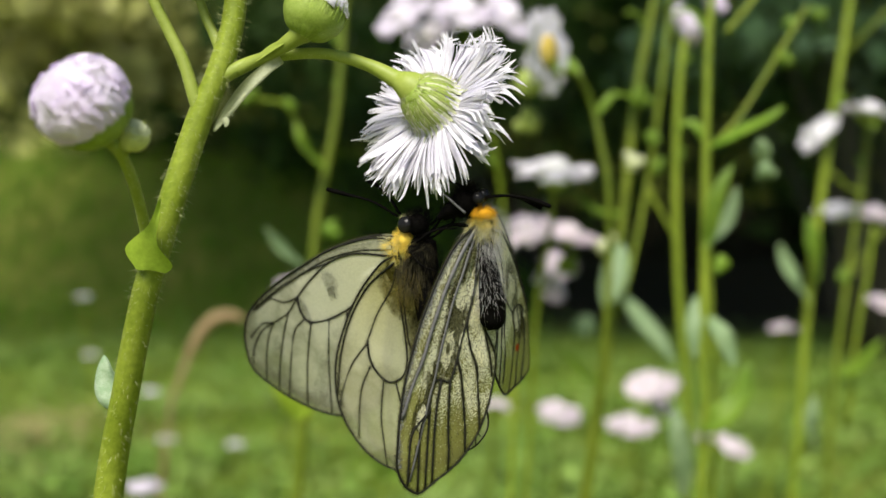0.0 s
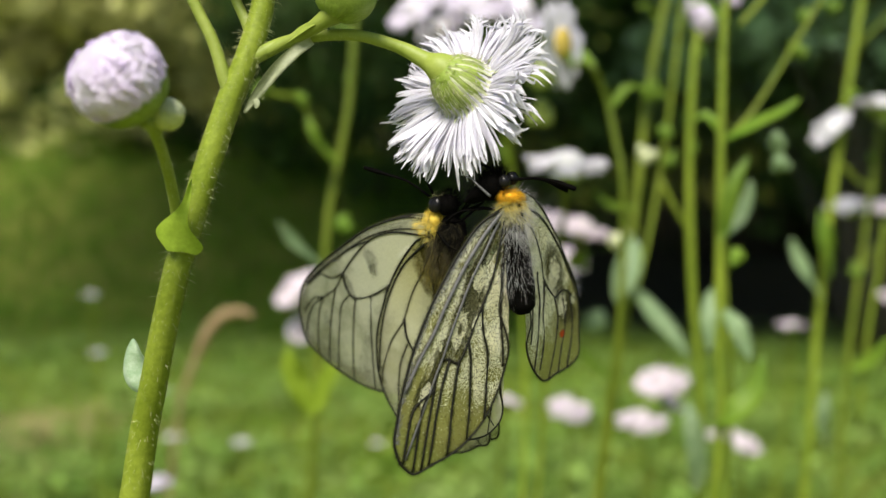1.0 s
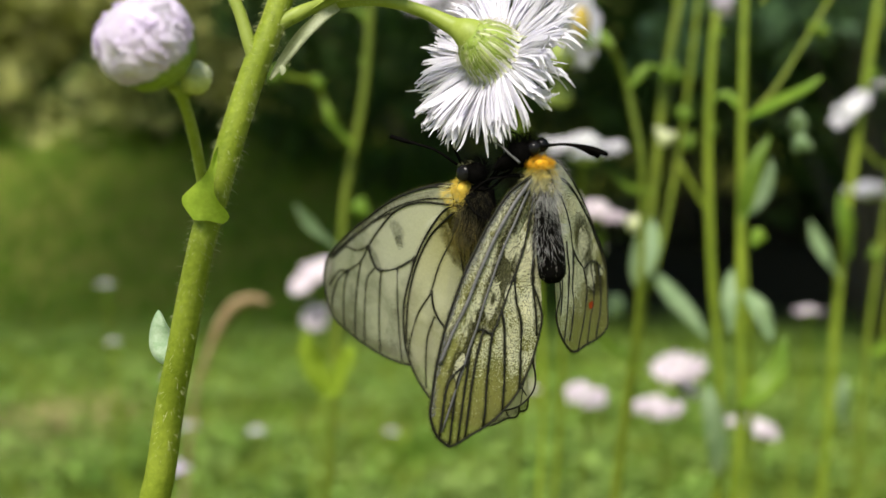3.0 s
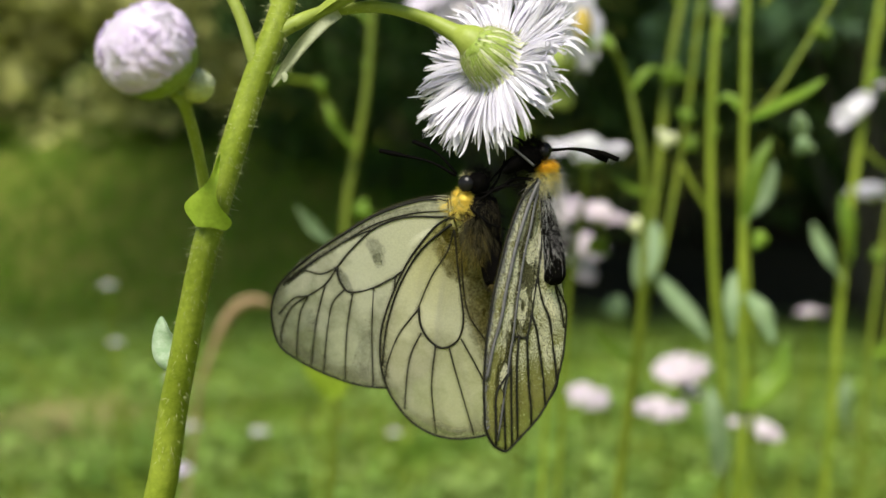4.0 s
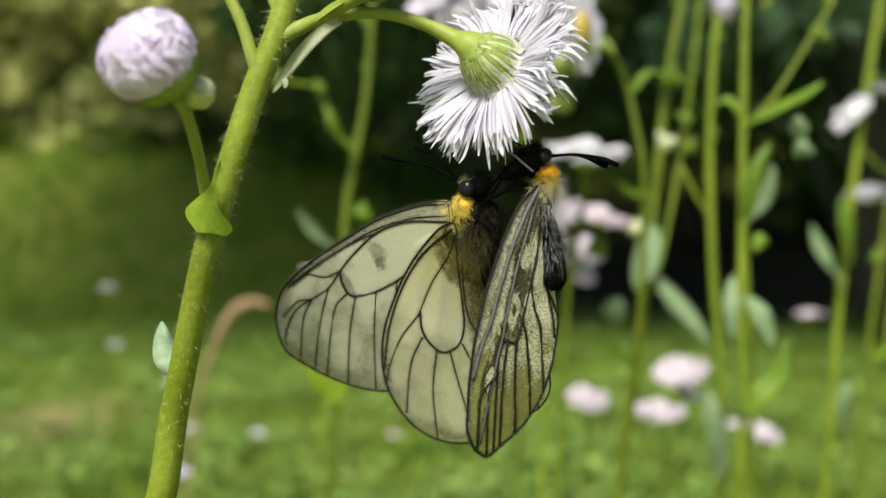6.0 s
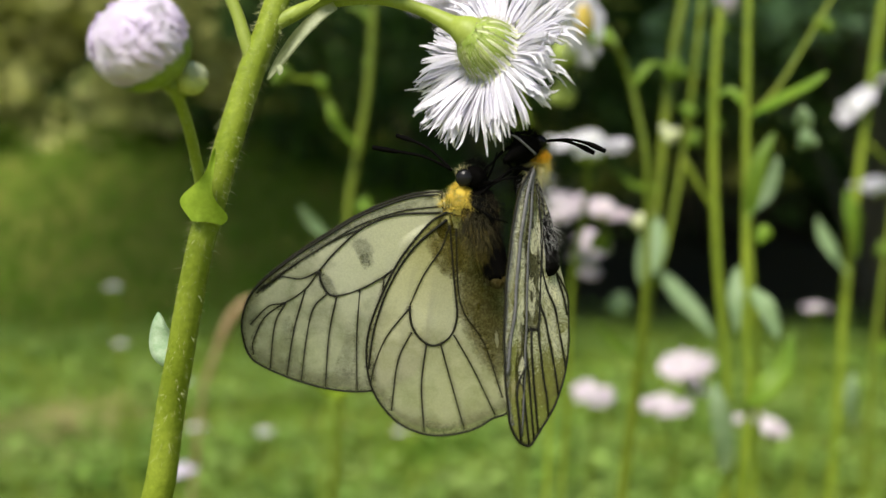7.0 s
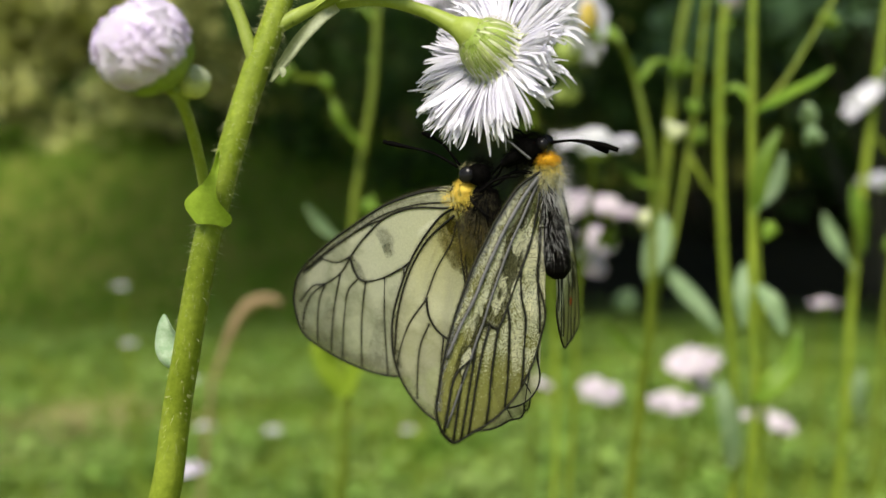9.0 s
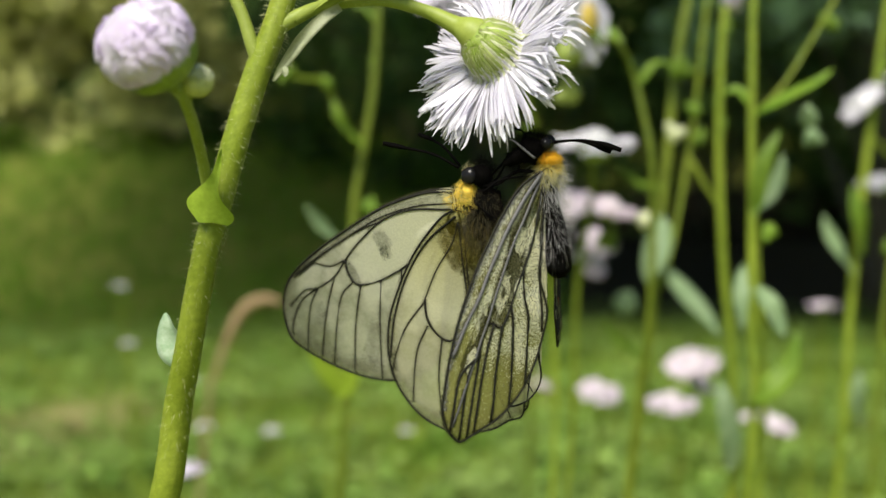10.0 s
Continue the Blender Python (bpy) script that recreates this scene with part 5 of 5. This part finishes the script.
meadow_flower("fleabane_plant", FLEA,
    [([(0.100, 0.440, 0.626), (0.096, 0.440, 0.605), (0.089, 0.440, 0.568), (0.083, 0.440, 0.511), (0.077, 0.440, 0.458), (0.067, 0.440, 0.385)] + down((0.066, 0.440, 0.380))[1:], 0.0045), ([(0.108, 0.450, 0.623), (0.105, 0.450, 0.591), (0.098, 0.450, 0.538), (0.090, 0.446, 0.500), (0.082, 0.442, 0.470)], 0.0022)],
    (), [([(0.081, 0.430, 0.480), (0.088, 0.420, 0.468), (0.094, 0.410, 0.459), (0.099, 0.405, 0.451)], 0.012, M_PALELEAF), ([(0.074, 0.430, 0.436), (0.064, 0.420, 0.443), (0.054, 0.410, 0.451), (0.048, 0.400, 0.460)], 0.013, M_BGLEAF), ([(0.081, 0.430, 0.516), (0.069, 0.420, 0.516), (0.058, 0.415, 0.524)], 0.009, M_BGLEAF), ([(0.081, 0.430, 0.503), (0.075, 0.420, 0.485), (0.071, 0.420, 0.473)], 0.016, M_PALELEAF)],
    [((0.084, 0.420, 0.538), 0.0042, M_RAYBASE), ((0.097, 0.430, 0.537), 0.004, M_CUP), ((0.095, 0.430, 0.550), 0.004, M_CUP), ((0.088, 0.430, 0.568), 0.005, M_CUP)])
meadow_flower("fleabane_plant", "green fleabane stem with a closed pink bud",
    [([(0.102, 0.400, 0.588), (0.100, 0.400, 0.576), (0.098, 0.400, 0.534), (0.099, 0.400, 0.486), (0.102, 0.400, 0.395)] + down((0.102, 0.400, 0.391))[1:], 0.0036), ([(0.098, 0.400, 0.505), (0.092, 0.400, 0.515), (0.086, 0.400, 0.526)], 0.002)],
    (), [([(0.098, 0.390, 0.398), (0.097, 0.385, 0.413), (0.095, 0.385, 0.427), (0.095, 0.390, 0.435)], 0.012, M_PALELEAF)],
    [((0.104, 0.400, 0.594), 0.0072, M_PINKRAY), ((0.117, 0.410, 0.606), 0.0045, M_PINKRAY)])
meadow_flower("fleabane_plant", FLEA,
    [([(0.096, 0.336, 0.596), (0.094, 0.336, 0.576), (0.093, 0.336, 0.538), (0.092, 0.336, 0.468), (0.091, 0.336, 0.412)] + down((0.091, 0.336, 0.408))[1:], 0.0031), ([(0.094, 0.340, 0.535), (0.106, 0.345, 0.546), (0.117, 0.350, 0.561), (0.132, 0.360, 0.582), (0.138, 0.360, 0.592)], 0.0016), ([(0.107, 0.360, 0.582), (0.114, 0.360, 0.590), (0.121, 0.360, 0.599)], 0.002), ([(0.0985, 0.355, 0.562), (0.0990, 0.355, 0.530), (0.0995, 0.355, 0.488), (0.1005, 0.355, 0.408)] + down((0.1005, 0.355, 0.400))[1:], 0.0024)],
    (), [([(0.092, 0.330, 0.535), (0.100, 0.325, 0.539), (0.108, 0.320, 0.543), (0.115, 0.320, 0.548)], 0.007, M_BGLEAF), ([(0.093, 0.335, 0.500), (0.095, 0.330, 0.518), (0.101, 0.330, 0.530)], 0.008, M_BGLEAF), ([(0.095, 0.340, 0.476), (0.098, 0.335, 0.470), (0.101, 0.335, 0.463), (0.103, 0.335, 0.458)], 0.010, M_PALELEAF), ([(0.091, 0.335, 0.436), (0.096, 0.330, 0.441), (0.103, 0.330, 0.449), (0.106, 0.330, 0.461)], 0.012, M_BGLEAF), ([(0.098, 0.350, 0.502), (0.104, 0.350, 0.509), (0.107, 0.350, 0.517), (0.108, 0.350, 0.523)], 0.007, M_PALELEAF), ([(0.091, 0.340, 0.484), (0.088, 0.335, 0.472), (0.089, 0.335, 0.460)], 0.008, M_PALELEAF)],
    [((0.121, 0.360, 0.537), 0.0045, M_PALELEAF), ((0.122, 0.360, 0.530), 0.004, M_PALELEAF), ((0.098, 0.335, 0.495), 0.0035, M_CUP), ((0.139, 0.380, 0.590), 0.004, M_CUP), ((0.149, 0.380, 0.594), 0.0035, M_CUP), ((0.135, 0.380, 0.577), 0.004, M_CUP), ((0.210, 0.500, 0.485), 0.004, M_CUP)])
meadow_flower("fleabane_plant", FLEA,
    [([(0.222, 0.515, 0.647), (0.219, 0.515, 0.623), (0.210, 0.515, 0.565), (0.202, 0.515, 0.506), (0.196, 0.515, 0.451), (0.189, 0.515, 0.365)] + down((0.188, 0.515, 0.359))[1:], 0.0045), ([(0.218, 0.520, 0.605), (0.235, 0.530, 0.620), (0.256, 0.540, 0.638)], 0.002), ([(0.210, 0.515, 0.543), (0.221, 0.520, 0.534), (0.240, 0.540, 0.532)], 0.002)],
    [((0.203, 0.514, 0.563), (-0.75, -0.2, 0.6), 0.0135, WHITE)], [([(0.197, 0.510, 0.470), (0.186, 0.500, 0.482), (0.180, 0.500, 0.493), (0.177, 0.500, 0.503)], 0.012, M_PALELEAF), ([(0.201, 0.510, 0.482), (0.195, 0.500, 0.500), (0.192, 0.500, 0.518)], 0.014, M_BGLEAF)], ())
meadow_flower("fleabane_plant", FLEA,
    [([(0.247, 0.550, 0.574), (0.242, 0.550, 0.536), (0.234, 0.550, 0.481), (0.227, 0.550, 0.428), (0.221, 0.550, 0.356)] + down((0.221, 0.550, 0.350))[1:], 0.0036), ([(0.234, 0.550, 0.481), (0.248, 0.560, 0.497), (0.266, 0.570, 0.514)], 0.0022), ([(0.249, 0.550, 0.513), (0.246, 0.550, 0.487), (0.239, 0.550, 0.448), (0.234, 0.550, 0.396)], 0.003)],
    [((0.238, 0.530, 0.577), (0.15, -0.15, 0.95), 0.0165, WHITE), ((0.246, 0.590, 0.524), (-0.1, -0.2, 0.95), 0.0155, WHITE), ((0.264, 0.580, 0.522), (0.1, -0.3, 0.9), 0.0150, PINK), ((0.280, 0.600, 0.466), (0.1, -0.3, 0.9), 0.0130, PINK)],
    [([(0.228, 0.550, 0.428), (0.236, 0.540, 0.433), (0.245, 0.530, 0.450)], 0.012, M_BGLEAF), ([(0.215, 0.550, 0.383), (0.209, 0.540, 0.401), (0.211, 0.540, 0.417)], 0.014, M_PALELEAF)], [((0.231, 0.550, 0.484), 0.004, M_CUP)])
meadow_flower("fleabane_plant", "fleabane with open daisy head and yellow disc",
    [([(0.041, 0.347, 0.564), (0.049, 0.352, 0.565), (0.056, 0.360, 0.556), (0.060, 0.360, 0.539), (0.063, 0.360, 0.517), (0.063, 0.370, 0.465), (0.056, 0.380, 0.400)] + down((0.055, 0.380, 0.396))[1:], 0.0027)],
    [((0.038, 0.347, 0.572), (0.80, -0.58, -0.05), 0.0160, M_RAY)], (), [((0.031, 0.350, 0.561), 0.006, M_CUPBRACT), ((0.033, 0.360, 0.548), 0.0055, M_CUPBRACT)])
meadow_flower("fleabane_plant", "fleabane with several pinkish white flower heads",
    [([(0.009, 0.410, 0.593), (0.019, 0.420, 0.560), (0.025, 0.430, 0.536), (0.031, 0.450, 0.484), (0.032, 0.450, 0.382)] + down((0.032, 0.450, 0.377))[1:], 0.0025)],
    [((0.009, 0.400, 0.600), (0.1, -0.5, 0.8), 0.0165, LILAC), ((-0.017, 0.400, 0.598), (-0.4, -0.5, 0.6), 0.0130, LILAC), ((0.028, 0.400, 0.598), (0.5, -0.5, 0.5), 0.0140, LILAC), ((-0.006, 0.420, 0.595), (-0.3, -0.6, 0.5), 0.013, LILAC), ((-0.011, 0.420, 0.615), (-0.3, -0.4, 0.8), 0.014, LILAC)], (), [((-0.001, 0.420, 0.586), 0.004, M_CUP)])
meadow_flower("fleabane_plant", FLEA,
    [([(0.049, 0.420, 0.530), (0.048, 0.430, 0.505), (0.043, 0.440, 0.469), (0.039, 0.450, 0.382)] + down((0.039, 0.450, 0.377))[1:], 0.0028), ([(0.045, 0.440, 0.479), (0.062, 0.460, 0.498), (0.063, 0.460, 0.506)], 0.0018)],
    [((0.047, 0.400, 0.533), (0.02, -0.28, 0.95), 0.0180, WHITE), ((0.039, 0.460, 0.509), (-0.2, -0.4, 0.85), 0.0150, PINK), ((0.061, 0.460, 0.508), (0.2, -0.3, 0.9), 0.0150, PINK), ((0.054, 0.480, 0.481), (0.5, -0.5, 0.6), 0.0100, PINK), ((0.061, 0.500, 0.491), (0.2, -0.6, 0.6), 0.010, PINK)], (),
    [((0.077, 0.450, 0.501), 0.0052, M_RAYBASE), ((0.075, 0.500, 0.459), 0.008, M_PALELEAF), ((0.062, 0.480, 0.492), 0.006, M_CUP)])
LOW = "pinkish white fleabane flower heads low in the meadow"
meadow_flower("fleabane_plant", LOW, [([(0.076, 0.620, 0.388), (0.075, 0.630, 0.335)] + down((0.075, 0.630, 0.328))[1:], 0.003)], [((0.076, 0.620, 0.393), (0.1, -0.35, 0.9), 0.0155, PINK)], ())
meadow_flower("fleabane_plant", LOW, [([(0.124, 0.620, 0.381), (0.128, 0.630, 0.335)] + down((0.128, 0.630, 0.328))[1:], 0.003), ([(0.141, 0.640, 0.401), (0.139, 0.640, 0.363), (0.131, 0.640, 0.332)], 0.002)],
    [((0.123, 0.620, 0.385), (0.0, -0.18, 0.95), 0.0180, PINK), ((0.141, 0.640, 0.408), (-0.15, -0.28, 0.9), 0.0195, PINK), ((0.152, 0.660, 0.391), (0.3, -0.4, 0.7), 0.010, PINK)], ())
meadow_flower("fleabane_plant", LOW, [([(0.182, 0.600, 0.372), (0.184, 0.610, 0.340)] + down((0.184, 0.610, 0.333))[1:], 0.003)], [((0.182, 0.598, 0.376), (0.3, -0.35, 0.85), 0.0128, PINK)], ())
meadow_flower("fleabane_plant", LOW, [([(0.033, 0.640, 0.392), (0.031, 0.650, 0.330)] + down((0.031, 0.650, 0.323))[1:], 0.003)], [((0.037, 0.640, 0.395), (0.2, 0, 0.9), 0.0130, PINK), ((0.023, 0.660, 0.390), (-0.4, -0.5, 0.7), 0.009, PINK)], ())
meadow_flower("fleabane_plant", LOW, [([(-0.195, 0.620, 0.343), (-0.200, 0.630, 0.332)] + down((-0.200, 0.630, 0.328))[1:], 0.003)], [((-0.195, 0.620, 0.345), (0, -0.1, 1), 0.0125, LILAC)], ())
meadow_flower("fleabane_plant", LOW, [([(0.322, 0.900, 0.420), (0.326, 0.920, 0.358)] + down((0.326, 0.920, 0.336))[1:], 0.003)], [((0.322, 0.900, 0.425), (0.0, 0.0, 0.9), 0.0150, PINK), ((0.224, 0.800, 0.341), (0, 0, 0.9), 0.011, PINK)], ())
meadow_flower("fleabane_plant", "fleabane with pale heads behind the butterfly", [([(-0.107, 0.750, 0.471), (-0.112, 0.770, 0.427)] + down((-0.112, 0.770, 0.409))[1:], 0.003)], [((-0.114, 0.750, 0.471), (-0.1, -0.4, 0.85), 0.0190, PINK), ((-0.134, 0.780, 0.459), (-0.3, -0.6, 0.6), 0.012, PINK), ((-0.126, 0.800, 0.429), (0, -0.7, 0.5), 0.013, PINK)], ())
for u, v, y, r in ((-0.555, -0.0735, 1.468, 0.014), (-0.43, -0.21, 1.40, 0.016), (-0.45, -0.31, 1.55, 0.016), (-0.34, -0.32, 1.56, 0.016), (-0.50, -0.15, 1.35, 0.012), (-0.12, -0.33, 1.6, 0.012)):
    meadow_flower("fleabane_plant", "far small pale flower head in the lawn", [([(u, y, EYE + v), (u + 0.01, y + 0.01, (EYE + v) * 0.5), (u + 0.015, y + 0.02, -0.01)], 0.003)], [((u, y, EYE + v), (0, 0, 0.9), r, WHITE)], ())


def dry_seed_head():
    ob = thing("dry_grass_stalk", (0, 0, 0), "bent tan dry grass stalk with fuzzy seed head", "grass stalk")
    tube_part("seed_head", [(-0.153, 0.733, 0.446), (-0.165, 0.733, 0.449), (-0.178, 0.733, 0.445), (-0.189, 0.733, 0.432), (-0.198, 0.733, 0.413)], [0.002, 0.0042, 0.0046, 0.0040, 0.0027], M_DRY, ob, 5, 10, 0.08)
    tube_part("stalk", [(-0.198, 0.733, 0.413), (-0.206, 0.733, 0.391), (-0.212, 0.735, 0.367)] + down((-0.217, 0.740, 0.342))[1:], [0.0025, 0.0015, 0.0013], M_DRY, ob, 5, 8)


dry_seed_head()


# the open wing of the second one: turn about its hinge, spread in its own plane
SWING_WING = [(0.0, -10, -9.8), (0.2, -10, -11.0), (0.4, -2, 3.8), (0.5, 5, 6.0), (0.6, 6, 7.4), (0.8, 0, 1.0), (1.0, -4, -2.2), (1.2, -7, -6.2), (1.4, 1, 1.0), (1.5, 7, 8.2), (1.6, 6, 8.4), (1.8, 0, 2.6), (2.0, -1, -1.2), (2.2, -3, 1.6), (2.4, -1, 1.8), (2.5, 0, -0.0), (2.7, 1, 1.0), (3.1, -6, -6.0), (3.5, -9, -10.0), (3.8, -14, -13.4), (3.9, -16, -14.0), (4.0, -19, -16.2), (4.1, -19, -16.4), (4.2, -14, -9.8), (4.3, -7, -3.0), (4.4, 0, 2.2), (4.5, 3, 5.6), (4.6, -1, 4.0), (4.8, -15, -11.0), (5.0, -18, -14.4), (5.2, -14, -5.0), (5.4, -4, 3.0), (5.5, -2, 1.8), (5.7, -10, -4.0), (6.2, -18, -13.6), (6.6, -19, -15.8), (6.8, -20, -17.2), (6.9, -24, -20.8), (7.0, -33, -21.2), (7.1, -33, -20.6), (7.2, -24, -16.6), (7.3, -12, -9.8), (7.4, -6, -0.6), (7.5, 0, 5.6), (7.6, 5, 11.4), (7.8, 3, 9.6), (8.0, -15, -5.6), (8.2, -23, -14.2), (8.3, -24, -14.6), (8.5, -23, -12.6), (8.6, -18, -10.4), (8.9, -11, -3.0), (9.0, -13, -1.2), (9.2, -15, -2.6), (9.5, -19, -6.6), (9.8, -16, -4.8), (10.0, -16, -2.0)]
# how each hangs at a swing: swing, turn, lean in x and y, shift in millimetres
HANG_A = [(5, 5, 0, 0, 0, 0, 0), (0, 0, 0, 0, 0, 0, 0), (-27.5, -17.2, -3, 3.1, 0.77, 0.5, 0), (-51, -41.5, -4, 8.2, 0.8, -0.3, 0.3), (-65, -56, -4, 9, 0.8, -0.3, 0.3)]
HANG_B = [(5, 5, -6, -4, -0.8, -0.5, 0.6), (0, 0, -6, -4, -0.8, -0.5, 0.6), (-26, -26, -1, -1.5, 0, 0.6, 0.5), (-51, -51, 0, 0, 0, 0, 0), (-65, -65, 0, 0, 0, 0, 0)]


def hung(table, swing):
    for a, b in zip(table, table[1:]):
        if swing >= b[0]:
            f = (swing - a[0]) / (b[0] - a[0])
            break
    turn, lx, ly, x, y, z = [p + (q - p) * min(f, 1.0) for p, q in zip(a[1:], b[1:])]
    return pose(HANG.x + x * MM, HANG.y + y * MM, HANG.z + z * MM, lx, ly, turn)


def motions():
    walk(BUTTERFLY_A, [(t, hung(HANG_A, a)) for t, a in SWING])
    walk(BUTTERFLY_B, [(t, hung(HANG_B, a)) for t, a in SWING])
    fore, hind, right = MOVING
    hinge = Matrix.Translation(fore.at(*FORE_BL[0]))
    for wing in (fore, hind):
        spread = wing.out.cross(wing.up)
        rows = []
        for (t, turn, open_by), (_, swing) in zip(SWING_WING, SWING):
            share = open_by if wing is fore else open_by * 0.6
            m = Matrix.Rotation(radians(turn), 4, "Z") @ Matrix.Rotation(radians(share), 4, spread)
            lift = max(0.0, min(1.0, (swing + 35) / 30)) * MM
            rows.append((t, Matrix.Translation((-0.9 * lift, -1.3 * lift, 0)) @ hinge @ m @ hinge.inverted()))
        walk(wing.ob, rows)
    hinge = Matrix.Translation(right.at(*FORE_BR[0]))
    walk(right.ob, [(t, hinge @ Matrix.Rotation(radians(float(np.interp(a, (-48, -36, -30, -25, 0, 8), (0, -1, 2, 3, -23, -31)))), 4, "Z") @ hinge.inverted()) for t, a in SWING])


motions()
